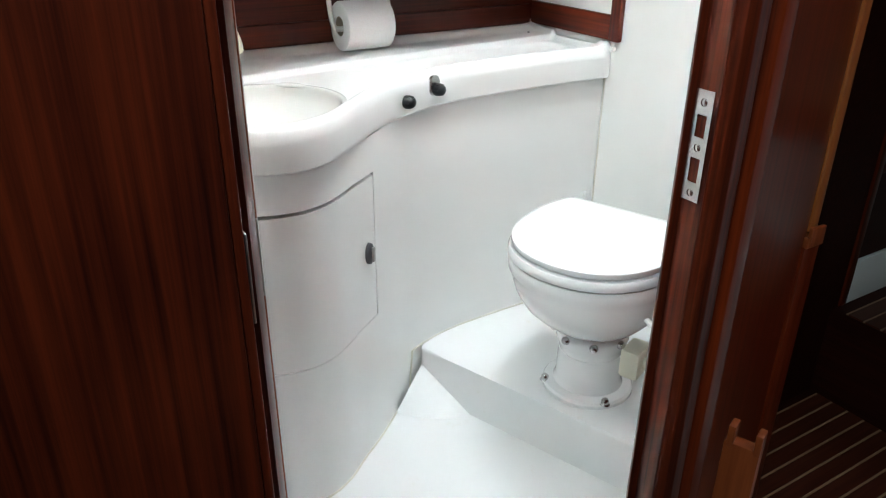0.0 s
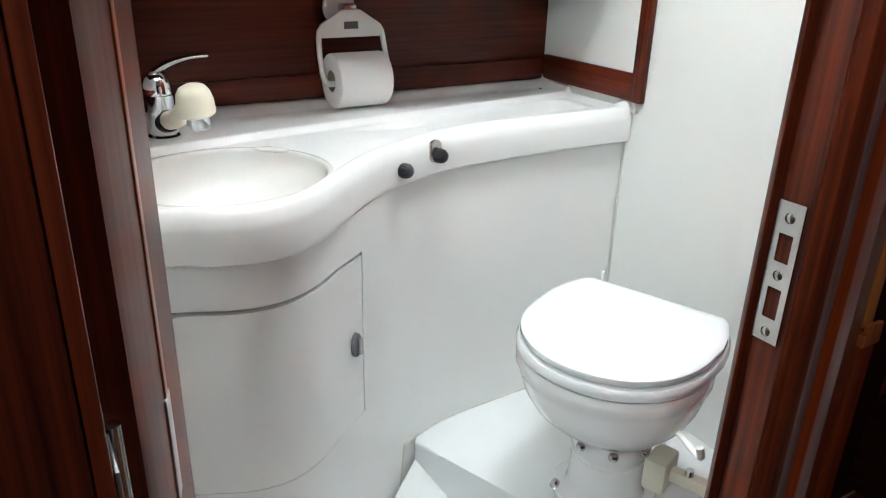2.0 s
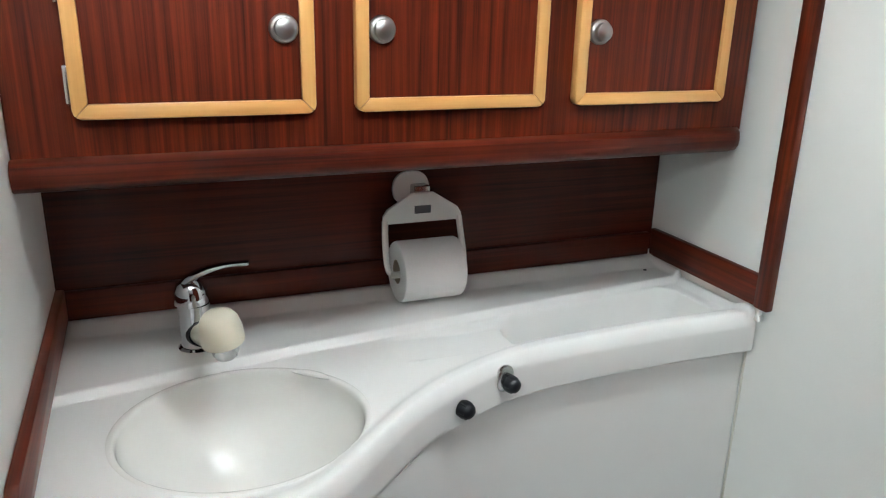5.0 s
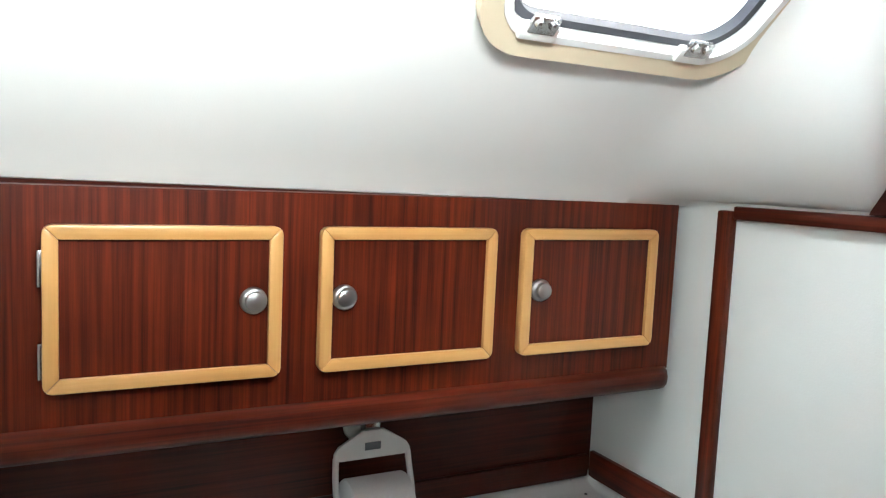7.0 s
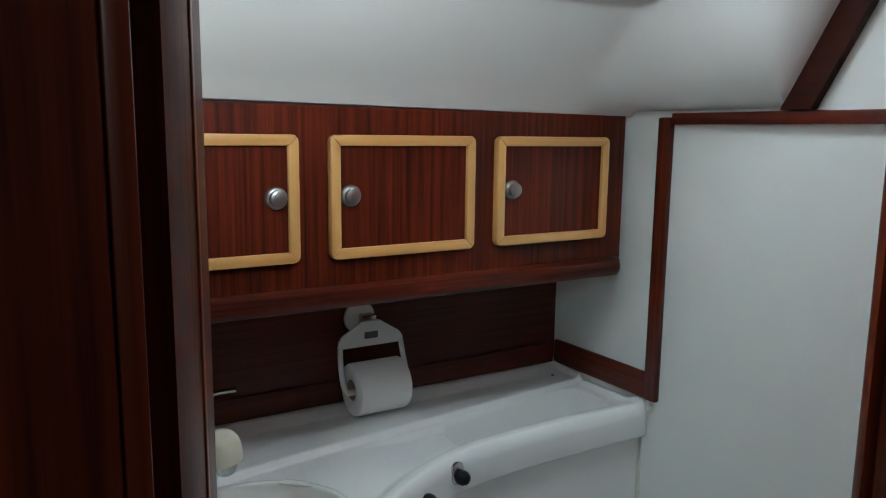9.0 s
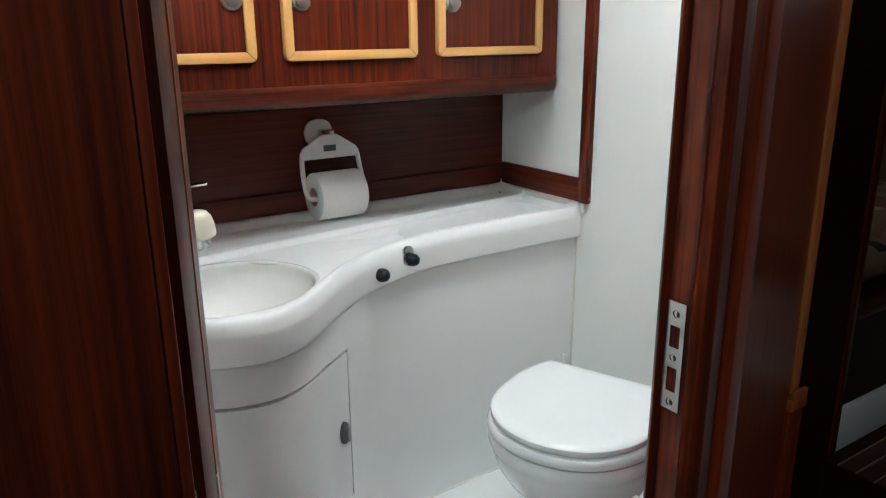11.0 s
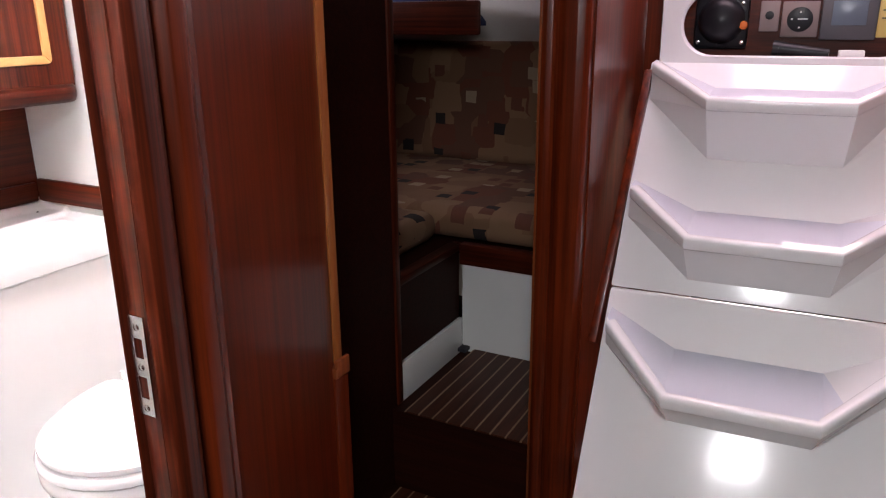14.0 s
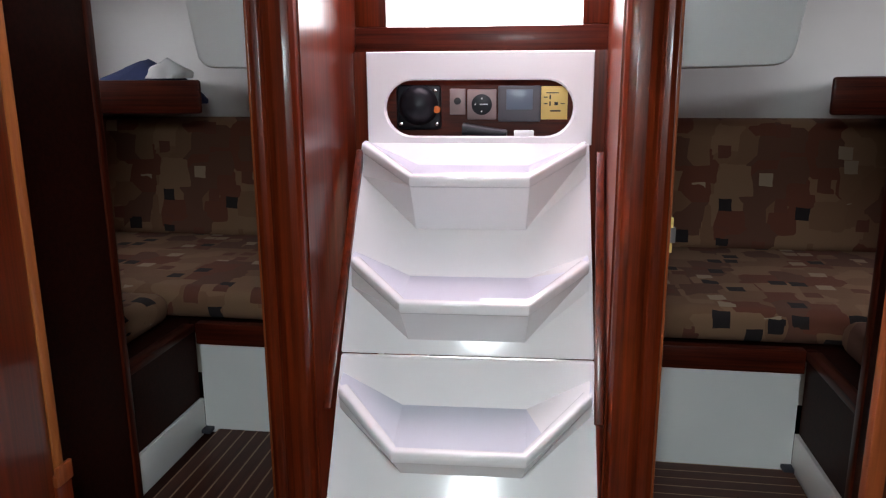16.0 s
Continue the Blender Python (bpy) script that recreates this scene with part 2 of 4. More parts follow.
def part(name, bm, mat, parent, label="", smooth=True):
    """One mesh under a thing or a part; bm is in world metres."""
    base = BASES[parent.name]
    ob = new(name, link(name, bm, mat, base, smooth))
    ob.parent = parent
    BASES[ob.name] = base
    return tagged(ob, label)


def solo(name, bm, mat, base, label, category, group="", kind="", smooth=True):
    """A top-level thing of one mesh."""
    ob = new(name, link(name, bm, mat, base, smooth))
    ob.location = base
    BASES[ob.name] = Vector(base)
    return tagged(ob, label, category, group, kind)


def box(x0, x1, y0, y1, z0, z1, bevel=0.0, bm=None, segments=2):
    bm = bm or bmesh.new()
    made = bmesh.ops.create_cube(bm, size=1.0)["verts"]
    for v in made:
        v.co = Vector(((x0 + x1) / 2 + v.co.x * (x1 - x0), (y0 + y1) / 2 + v.co.y * (y1 - y0), (z0 + z1) / 2 + v.co.z * (z1 - z0)))
    if bevel:
        edges = list({e for v in made for e in v.link_edges})
        bmesh.ops.bevel(bm, geom=edges, offset=bevel, segments=segments, affect="EDGES", profile=0.5)
    return bm


def turned(bm, m):
    bmesh.ops.transform(bm, matrix=m, verts=bm.verts[:])
    return bm


def prism(points, low, high, axis="z", bevel=0.0, bm=None):
    """A plan outline drawn out along an axis: points are (x, y) for z, (x, z) for y, (y, z) for x."""
    bm = bm or bmesh.new()

    def place(p, h):
        return {"z": (p[0], p[1], h), "y": (p[0], h, p[1]), "x": (h, p[0], p[1])}[axis]
    a = [bm.verts.new(place(p, low)) for p in points]
    b = [bm.verts.new(place(p, high)) for p in points]
    n = len(points)
    faces = [bm.faces.new(a[::-1]), bm.faces.new(b)] + [bm.faces.new((a[i], a[(i + 1) % n], b[(i + 1) % n], b[i])) for i in range(n)]
    if bevel:
        bmesh.ops.bevel(bm, geom=list({e for f in faces for e in f.edges}), offset=bevel, segments=2, affect="EDGES", profile=0.5)
    return bm


def loft(rings, bm=None, caps=(True, True), closed=True):
    bm = bm or bmesh.new()
    rows = [[bm.verts.new(p) for p in ring] for ring in rings]
    n = len(rows[0])
    for a, b in zip(rows, rows[1:]):
        for i in range(n if closed else n - 1):
            j = (i + 1) % n
            bm.faces.new((a[i], a[j], b[j], b[i]))
    if caps[0]:
        bm.faces.new(rows[0][::-1])
    if caps[1]:
        bm.faces.new(rows[-1])
    return bm


def lathe(profile, m, n=32, bm=None):
    """Turns (radius, height) about the local z of the pose m."""
    rings = [[m @ Vector((max(r, 1e-4) * math.cos(2 * math.pi * i / n), max(r, 1e-4) * math.sin(2 * math.pi * i / n), h)) for i in range(n)] for r, h in profile]
    return loft(rings, bm)


def tube(points, radius, n=12, bm=None, flat=1.0, caps=(True, True)):
    """A round bar along points; radius may be one number or one for each point; flat squeezes it sideways."""
    points = [Vector(p) for p in points]
    radii = radius if isinstance(radius, (list, tuple)) else [radius] * len(points)
    rings = []
    for i, p in enumerate(points):
        d = (points[min(i + 1, len(points) - 1)] - points[max(i - 1, 0)]).normalized()
        if i == 0:
            u = d.cross(Vector((0, 0, 1)) if abs(d.z) < 0.997 else Vector((0, 1, 0)))
        u = (u - d * u.dot(d)).normalized()
        v = u.cross(d)
        rings.append([p + radii[i] * (u * math.cos(2 * math.pi * k / n) + v * flat * math.sin(2 * math.pi * k / n)) for k in range(n)])
    return loft(rings, bm, caps)


def smooth_path(points, steps=8):
    """A Catmull-Rom line through points."""
    pts = [Vector(p) for p in points]
    pts = [2 * pts[0] - pts[1]] + pts + [2 * pts[-1] - pts[-2]]
    out = []
    for i in range(1, len(pts) - 2):
        a, b, c, d = pts[i - 1:i + 3]
        for k in range(steps):
            t = k / steps
            out.append(0.5 * ((2 * b) + (c - a) * t + (2 * a - 5 * b + 4 * c - d) * t * t + (3 * b - a - 3 * c + d) * t ** 3))
    return out + [pts[-2]]


def rounded(w, h, r, n=8):
    """A rectangle with round corners about the origin, as (x, y)."""
    out = []
    for cx, cy, a in ((w / 2 - r, h / 2 - r, 0), (-w / 2 + r, h / 2 - r, 90), (-w / 2 + r, -h / 2 + r, 180), (w / 2 - r, -h / 2 + r, 270)):
        for i in range(n + 1):
            t = radians(a + 90 * i / n)
            out.append((cx + r * math.cos(t), cy + r * math.sin(t)))
    return out


def ring_plate(outer, inner, m, depth, lip=0.0, bm=None):
    """A frame between two outlines of equal count, drawn out by depth along the local z of m."""
    bm = bm or bmesh.new()

    def row(pts, z):
        return [bm.verts.new(m @ Vector((p[0], p[1], z))) for p in pts]
    rows = [row(outer, 0), row(outer, depth), row(inner, depth - lip), row(inner, 0)]
    n = len(outer)
    for a, b in zip(rows, rows[1:] + rows[:1]):
        for i in range(n):
            j = (i + 1) % n
            bm.faces.new((a[i], a[j], b[j], b[i]))
    return bm


def smoothstep(a, b, x):
    t = min(max((x - a) / (b - a), 0.0), 1.0)
    return t * t * (3 - 2 * t)


# ---------------------------------------------------------------- plan
LEFT, AFT, DOOR_Y = -1.10, 0.0, -1.06
FRONT_X = np.array([-1.12, -1.08, -1.03, -0.98, -0.92, -0.86, -0.80, -0.735, -0.66, -0.57, -0.45, -0.32, -0.14, 0.02])
FRONT_Y = np.array([-0.535, -0.522, -0.512, -0.524, -0.550, -0.556, -0.532, -0.476, -0.410, -0.355, -0.313, -0.302, -0.300, -0.308])


def front(x):
    """The waved front of the washstand."""
    i = int(np.clip(np.searchsorted(FRONT_X, x) - 1, 1, len(FRONT_X) - 3))
    xs, ys = FRONT_X[i - 1:i + 3], FRONT_Y[i - 1:i + 3]
    h = xs[2] - xs[1]
    t = (x - xs[1]) / h
    m1 = (ys[2] - ys[0]) / (xs[2] - xs[0]) * h
    m2 = (ys[3] - ys[1]) / (xs[3] - xs[1]) * h
    return float((2 * t ** 3 - 3 * t ** 2 + 1) * ys[1] + (t ** 3 - 2 * t ** 2 + t) * m1 + (-2 * t ** 3 + 3 * t ** 2) * ys[2] + (t ** 3 - t ** 2) * m2)


# ---------------------------------------------------------------- setting: washroom
solo("floor_washroom", prism([(LEFT - 0.04, 0.04), (0.02, 0.04), (0.02, -0.852), (-0.52, -1.056), (LEFT - 0.04, -1.056)], 0.12, 0.185), FLOOR_COAT, (-0.5, -0.6, 0.12), "white moulded shower floor with faint yellow stains", "floor", kind="structure")
solo("wall_hull", box(LEFT - 0.05, 0.06, 0.0, 0.05, 0.185, 1.56), WOOD_X, (-0.5, 0.02, 0.185), "mahogany back wall behind the washstand, toned down for locker shade", "wall", kind="structure")
solo("wall_forward", prism([(0.0, 0.185), (0.0, 1.56), (-0.24, 1.60), (-0.78, 2.03), (-1.055, 2.03), (-1.055, 0.185)], LEFT - 0.05, LEFT, "x"), LAMINATE, (LEFT - 0.02, -0.5, 0.185), "white laminate side wall of the washroom", "wall", kind="structure")
solo("wall_aft", prism([(0.0, 0.185), (0.0, 1.56), (-0.24, 1.60), (-0.78, 2.03), (-0.846, 2.03), (-0.846, 0.185)], 0.0, 0.018, "x"), LAMINATE, (0.02, -0.5, 0.185), "white laminate end wall behind the toilet", "wall", kind="structure")

# washroom headliner: slopes up from the lockers, and drops to the end wall
HATCH_C = Vector((-0.375, -0.602, 1.884))
SLOPE = math.atan2(0.207, 0.236)


def liner_height(x, y):
    d = max(0.0, -0.215 - y)
    slope = 1.541 - 0.010 * x + 0.012 * smoothstep(0, 0.03, d) + 0.877 * max(0.0, d - 0.012)
    slope = 2.02 - 0.06 * math.log1p(math.exp((2.02 - slope) / 0.06)) + 0.0
    low = 1.553 + 1.9 * max(0.0, -0.585 - y)
    low = min(low, 2.02)
    k = smoothstep(-0.20, 0.0, x)
    return slope * (1 - k) + min(low, slope) * k


bm = bmesh.new()
nx, ny = 88, 72
grid = {}
hole = set()
for i in range(nx + 1):
    for j in range(ny + 1):
        x, y = LEFT + (0.0 - LEFT) * i / nx, -0.17 - (1.10 - 0.17) * j / ny
        grid[i, j] = bm.verts.new((x, y, liner_height(x, y)))
        if abs(x - HATCH_C.x) < 0.186 and abs(y - HATCH_C.y) < 0.138:
            hole.add((i, j))
for i in range(nx):
    for j in range(ny):
        q = [(i, j), (i + 1, j), (i + 1, j + 1), (i, j + 1)]
        if not any(k in hole for k in q):
            bm.faces.new([grid[k] for k in q])
solo("ceiling_washroom", bm, LINER, (-0.5, -0.6, 1.6), "white padded headliner sloping over the washroom", "ceiling", kind="structure")

# door bulkhead, jambs
OPEN_L, OPEN_R = -1.107, -0.661
solo("wall_door", prism([(-2.6, -1.105), (-1.114, -1.105), (-1.108, -1.098), (-1.077, -1.004), (-1.0745, -0.996), (-1.078, -0.988), (-1.125, -0.986), (-1.125, -1.066), (-2.6, -1.066)], 0.0, 2.2), WOOD_V, (-1.8, -1.08, 0), "mahogany bulkhead beside the washroom door", "wall", kind="structure")
POST = pose(-1.0925, -1.050, 0, 0, 0, -17.9)
solo("door_stop", turned(box(-0.003, 0.0014, -0.004, 0.004, 0.2, 2.0, 0.0005), POST), WOOD_LIT, (-1.0925, -1.05, 0.2), "pale mahogany lipping on the hinge post", "door trim", kind="structure")
solo("post_hinge", turned(box(0.0, 0.0017, -0.007, 0.007, 0.955, 1.025, 0.0004), POST), NICKEL, (-1.0925, -1.05, 0.965), "narrow steel hinge on the door post", "hinge", kind="structure")
solo("door_sill", box(OPEN_L, OPEN_R, -1.10, -1.055, 0.0, 0.20, 0.008), WOOD_X, (-0.85, -1.08, 0), "mahogany sill under the washroom doorway", "sill", kind="structure")
solo("door_header", box(OPEN_L, OPEN_R, -1.10, -1.06, 2.05, 2.2), WOOD_X, (-0.85, -1.08, 2.05), "mahogany header over the washroom doorway", "header", kind="structure")
jamb = thing("door_jamb", (-0.62, -1.09, 0), "rounded mahogany door jamb with a steel strike plate", "door jamb", kind="structure")
part("post", prism([(-0.590, -1.060), (-0.650, -1.092), (-0.6575, -1.1010), (-0.646, -1.1035), (-0.646, -1.132), (-0.640, -1.141), (-0.628, -1.145), (-0.608, -1.141), (-0.585, -1.120), (-0.57, -1.060)], 0.0, 2.2, bevel=0.0015), WOOD_V, jamb)
PLATE = Matrix.Translation((-0.6465, -1.1155, 1.030)) @ Matrix(((0, 0, -1, 0), (-1, 0, 0, 0), (0, 1, 0, 0), (0, 0, 0, 1)))


def strike_plate():
    bm = bmesh.new()
    w, h = 0.0225, 0.117
    for z0, z1 in ((-h / 2, -0.038), (-0.012, 0.010), (0.033, h / 2)):
        box(-w / 2, w / 2, z0, z1, 0.001, 0.0032, bm=bm)
    for x0, x1 in ((-w / 2, -0.006), (0.006, w / 2)):
        for z0, z1 in ((-0.038, -0.012), (0.010, 0.033)):
            box(x0, x1, z0, z1, 0.001, 0.0032, bm=bm)
    return turned(bm, PLATE)


plate = part("strike_plate", strike_plate(), STEEL, jamb, "worn steel strike plate", smooth=False)
for h in (-0.050, -0.001, 0.046):
    part("screw", lathe([(0.0, 0.0046), (0.003, 0.0044), (0.0042, 0.0034), (0.0042, 0.001)], PLATE @ pose(0.0, h, 0), 12), STEEL, plate)
part("lipping", box(-0.6468, -0.6455, -1.1310, -1.1045, 0.0, 2.15), WOOD_V, jamb)
solo("corner_post", prism([(-0.583, -1.120), (-0.572, -1.131), (-0.55, -1.130), (-0.535, -1.118), (-0.530, -1.105), (-0.512, -1.104), (-0.505, -1.092), (-0.51, -1.07), (-0.575, -1.062)], 0.0, 2.2, bevel=0.002), VARNISH_LIT, (-0.55, -1.1, 0), "rounded mahogany corner post beside the doorway", "post", kind="structure")
solo("wall_oblique", prism([(-0.512, -1.088), (0.031, -0.855), (0.021, -0.830), (-0.52, -1.062)], 0.0, 2.2), VARNISH_LIT, (-0.25, -0.97, 0), "varnished mahogany panel running aft to the cabin door", "wall", kind="structure")

# sliding catch strips at the cabin doorway
rail = thing("door_edge_strip", (0.046, -0.845, 0), "pale mahogany edge strip with a notched stop", "door trim", kind="structure")
part("upper_strip", box(0.032, 0.059, -0.859, -0.828, 0.675, 2.2, 0.004), STRIP, rail)
part("lower_strip", box(0.017, 0.065, -0.868, -0.825, 0.0, 0.655, 0.004), VARNISH_LIT, rail)
for y0, y1 in ((-0.873, -0.864), (-0.828, -0.819)):
    part("notch_ear", box(0.022, 0.065, y0, y1, 0.650, 0.690, 0.002), WOOD_LIT, rail)
part("notch_base", box(0.017, 0.067, -0.871, -0.821, 0.648, 0.672, 0.002), WOOD_LIT, rail)
part("edge_latch", lathe([(0.0, 0.012), (0.006, 0.011), (0.008, 0.006), (0.008, 0.0)], pose(0.059, -0.843, 1.115, 0, 90, 0), 14), STEEL, rail, "small steel latch")
stop = thing("door_stop_strip", (-0.47, -1.13, 0), "pale notched mahogany stop at the foot of the panel", "door trim", kind="structure")
STOP = pose(-0.475, -1.104, 0, 0, 0, 21.4)
part("strip", turned(box(-0.011, 0.011, -0.050, 0.0, 0.0, 0.575, 0.003), STOP), WOOD_LIT, stop)
for y0, y1 in ((-0.050, -0.040), (-0.013, -0.003)):
    part("ear", turned(box(-0.0115, 0.0115, y0, y1, 0.567, 0.602, 0.002), STOP), WOOD_LIT, stop)

# open door leaf, folded back against the bulkhead
leaf = thing("door_1", (-1.10, -1.13, 0.2), "open mahogany door folded back against the bulkhead", "door", kind="structure")
part("panel", box(-1.64, -1.138, -1.150, -1.112, 0.20, 1.94, 0.003), WOOD_V, leaf)
part("edge_lipping", box(-1.1375, -1.130, -1.148, -1.110, 0.20, 1.94, 0.0015), WOOD_V, leaf)
for z in (0.45, 1.02, 1.62):
    hinge = part("hinge", box(-1.1295, -1.1275, -1.146, -1.116, z - 0.035, z + 0.035, 0.0006), NICKEL, leaf, "narrow steel hinge")
    part("knuckle", tube([(-1.125, -1.110, z - 0.035), (-1.125, -1.110, z + 0.035)], 0.004, 10), STEEL, hinge)

# end-wall trims
solo("trim_post", box(-0.016, 0.0, -0.339, -0.308, 0.955, 1.540, 0.004), WOOD_V, (-0.01, -0.32, 0.955), "slim mahogany upright on the white end wall", "trim", kind="structure")
solo("trim_splash_aft", box(-0.012, 0.0, -0.307, -0.013, 0.956, 1.012, 0.003), WOOD_Y, (-0.01, -0.16, 0.956), "mahogany splash strip on the end wall", "trim", kind="structure")
solo("trim_splash_hull", box(LEFT + 0.001, -0.013, -0.014, -0.001, 0.956, 1.003, 0.003), WOOD_X, (-0.5, -0.01, 0.956), "mahogany splash strip along the washstand", "trim", kind="structure")
solo("trim_shelf_aft", box(-0.014, 0.0, -0.852, -0.340, 1.526, 1.548, 0.003), WOOD_Y, (-0.01, -0.6, 1.526), "mahogany strip across the white end wall", "trim", kind="structure")
solo("trim_ceiling_aft", prism([(-0.575, 1.549), (-0.632, 1.549), (-0.86, 1.98), (-0.80, 1.98)], -0.020, 0.0, "x", 0.003), SHADED_BOARD, (-0.01, -0.7, 1.55), "dark wooden beam rising along the end wall", "trim", kind="structure")
solo("trim_splash_forward", prism([(-0.014, 0.956), (-0.545, 0.956), (-0.552, 0.965), (-0.552, 0.985), (-0.542, 1.001), (-0.525, 1.008), (-0.014, 1.010)], LEFT + 0.0005, LEFT + 0.014, "x", 0.003), WOOD_Y, (LEFT, -0.3, 0.956), "dark mahogany splash strip with a rounded end", "trim", kind="structure")

# ---------------------------------------------------------------- washstand
BASIN_C, BASIN_R = (-0.868, -0.353), (0.153, 0.140)


def top_height(x, y):
    f = front(x)
    z = 0.929
    back = -0.106 + 0.098 * x - 0.06 * max(0.0, -0.75 - x)
    z += 0.012 * smoothstep(back - 0.006, back + 0.006, y) + 0.012 * smoothstep(-0.055, -0.010, y)
    z += 0.013 * smoothstep(0.055, 0.018, y - f)
    z -= 0.012 * (1 - min(1.0, (y - f) / 0.012)) ** 2
    z += 0.010 * smoothstep(-0.020, -0.008, x)
    # tray
    tx = max(abs(x + 0.238) - (0.192 - 0.035), 0.0)
    yb, yf = -0.118 + 0.098 * x, max(f + 0.040, -0.262)
    half = (yb - yf) / 2
    ty = max(abs(y - (yb + yf) / 2) - (half - 0.035), 0.0)
    d = math.hypot(tx, ty)
    slope = smoothstep(-0.66, -0.46, x) * smoothstep(yf - 0.004, yf + 0.008, y) * smoothstep(yb + 0.004, yb - 0.008, y)
    z -= max(0.066 * smoothstep(0.041, 0.021, d), 0.013 * slope if x < -0.30 else 0.0)
    r = math.hypot((x - BASIN_C[0]) / BASIN_R[0], (y - BASIN_C[1]) / BASIN_R[1])
    return z, r


washstand = thing("washstand", (-0.55, -0.25, 0.185), "white moulded washstand with a waved front and oval basin", "washstand")
bm = bmesh.new()
nx, ny = 300, 150
xs = [LEFT + 0.002 + (0.0 - 0.002 - LEFT - 0.002) * i / nx for i in range(nx + 1)]
fs = [front(x) for x in xs]
vt, rr = {}, {}
for i, x in enumerate(xs):
    for j in range(ny + 1):
        v = j / ny
        y = -0.001 + (fs[i] + 0.001) * (1 - (1 - v) ** 1.25)
        z, rr[i, j] = top_height(x, y)
        vt[i, j] = bm.verts.new((x, y, z))
for i in range(nx):
    for j in range(ny):
        q = [(i, j), (i + 1, j), (i + 1, j + 1), (i, j + 1)]
        if min(rr[k] for k in q) > 1.008:
            bm.faces.new([vt[k] for k in q])
# front lip: rolls over the edge and under
rows = [[vt[i, ny] for i in range(nx + 1)]]
for dy, z in ((-0.0035, 0.922), (-0.0045, 0.915), (-0.0045, 0.880), (-0.0035, 0.872), (0.001, 0.868), (0.012, 0.868)):
    rows.append([bm.verts.new((xs[i], fs[i] + dy, z)) for i in range(nx + 1)])
for a, b in zip(rows, rows[1:]):
    for i in range(nx):
        bm.faces.new((a[i], a[i + 1], b[i + 1], b[i]))
bmesh.ops.delete(bm, geom=[v for v in bm.verts if not v.link_faces], context="VERTS")
part("countertop", bm, GELCOAT, washstand)
profile = [(1.055, 0.9285), (1.05, 0.9291), (1.03, 0.9294), (1.012, 0.9293), (1.0, 0.9286), (0.990, 0.9265), (0.982, 0.922), (0.974, 0.912)] + [(0.974 * (1 - k / 16) ** 0.55, 0.912 - 0.112 * (k / 16) ** 0.8) for k in range(1, 16)] + [(0.13, 0.7995)]
bowl = loft([[(BASIN_C[0] + BASIN_R[0] * r * math.cos(2 * math.pi * i / 96), BASIN_C[1] + BASIN_R[1] * r * math.sin(2 * math.pi * i / 96), z) for i in range(96)] for r, z in profile], caps=(False, True))
basin = part("basin", bowl, BASIN, washstand, "cream oval basin")
rim = [(BASIN_C[0] + 1.005 * BASIN_R[0] * math.cos(radians(a)), BASIN_C[1] + 1.005 * BASIN_R[1] * math.sin(radians(a)), 0.9285) for a in range(34, 59, 3)]
part("overflow_bead", tube(rim, [0.002, 0.0045, 0.006, 0.0065, 0.0065, 0.0065, 0.006, 0.0045, 0.002], 10, flat=0.7), BASIN, basin, "moulded overflow lip")
part("drain", lathe([(0.0, 0.003), (0.012, 0.003), (0.020, 0.004), (0.024, 0.002), (0.024, -0.004)], pose(BASIN_C[0], BASIN_C[1], 0.797), 24), STEEL, basin, "steel drain")

# curved body under the lip, fuller in the hollow of the wave, with the opening of the locker
LK0, LK1, LKZ0, LKZ1 = -1.002, -0.688, 0.497, 0.792


def body(x):
    return front(x) - 0.016 * math.exp(-((x + 0.672) / 0.065) ** 2)


def skin(x0, x1, z0, z1, out0, out1, n=60, bm=None):
    """A curved slab that follows the waved front between two offsets from it."""
    bm = bm or bmesh.new()
    rings = []
    for i in range(n + 1):
        x = x0 + (x1 - x0) * i / n
        f = body(x) + 0.013
        rings.append([(x, f + out0, z0), (x, f + out1, z0), (x, f + out1, z1), (x, f + out0, z1)])
    return loft(rings, bm)


bm = bmesh.new()
skin(LEFT + 0.002, LK0 - 0.0035, 0.15, 0.868, 0.0, 0.018, 12, bm)
skin(LK1 + 0.0035, -0.002, 0.15, 0.868, 0.0, 0.018, 80, bm)
skin(LK0 - 0.0035, LK1 + 0.0035, LKZ1 + 0.006, 0.868, 0.0, 0.018, 50, bm)
skin(LK0 - 0.0035, LK1 + 0.0035, 0.15, LKZ0 - 0.002, 0.0, 0.018, 50, bm)
part("front_panel", bm, GELCOAT, washstand)
# Dark sheet behind the locker door so its gaps read as shadow lines.
part("gap_shade_backing", skin(LK0 - 0.03, LK1 + 0.03, 0.46, 0.83, 0.024, 0.030, 40), SEAL, washstand)


def locker_door():
    """The curved locker front, corners rounded at the hinged side."""
    bm = bmesh.new()
    n, k, r = 60, 16, 0.02
    rings = []
    for i in range(n + 1):
        x = LK0 + (LK1 - LK0) * i / n
        f = body(x) + 0.012
        e = min(x - LK0, r)
        cut = r - math.sqrt(max(r * r - (r - e) ** 2, 0)) if e < r else 0.0
        z0, z1 = LKZ0 + cut * 0.6, LKZ1 - cut * 0.6
        rings.append([(x, f, z0), (x, f + 0.014, z0), (x, f + 0.014, z1), (x, f, z1)])
    return loft(rings, bm)


locker = part("locker_door", locker_door(), GELCOAT, washstand, "curved white locker door")
for z in (0.72, 0.57):
    part("hinge", box(LK0 - 0.006, LK0 + 0.004, front(LK0) + 0.006, front(LK0) + 0.016, z - 0.022, z + 0.022, 0.0015), STEEL, locker, "small grey hinge")
TURN = math.degrees(math.atan2(body(-0.69) - body(-0.73), 0.04))
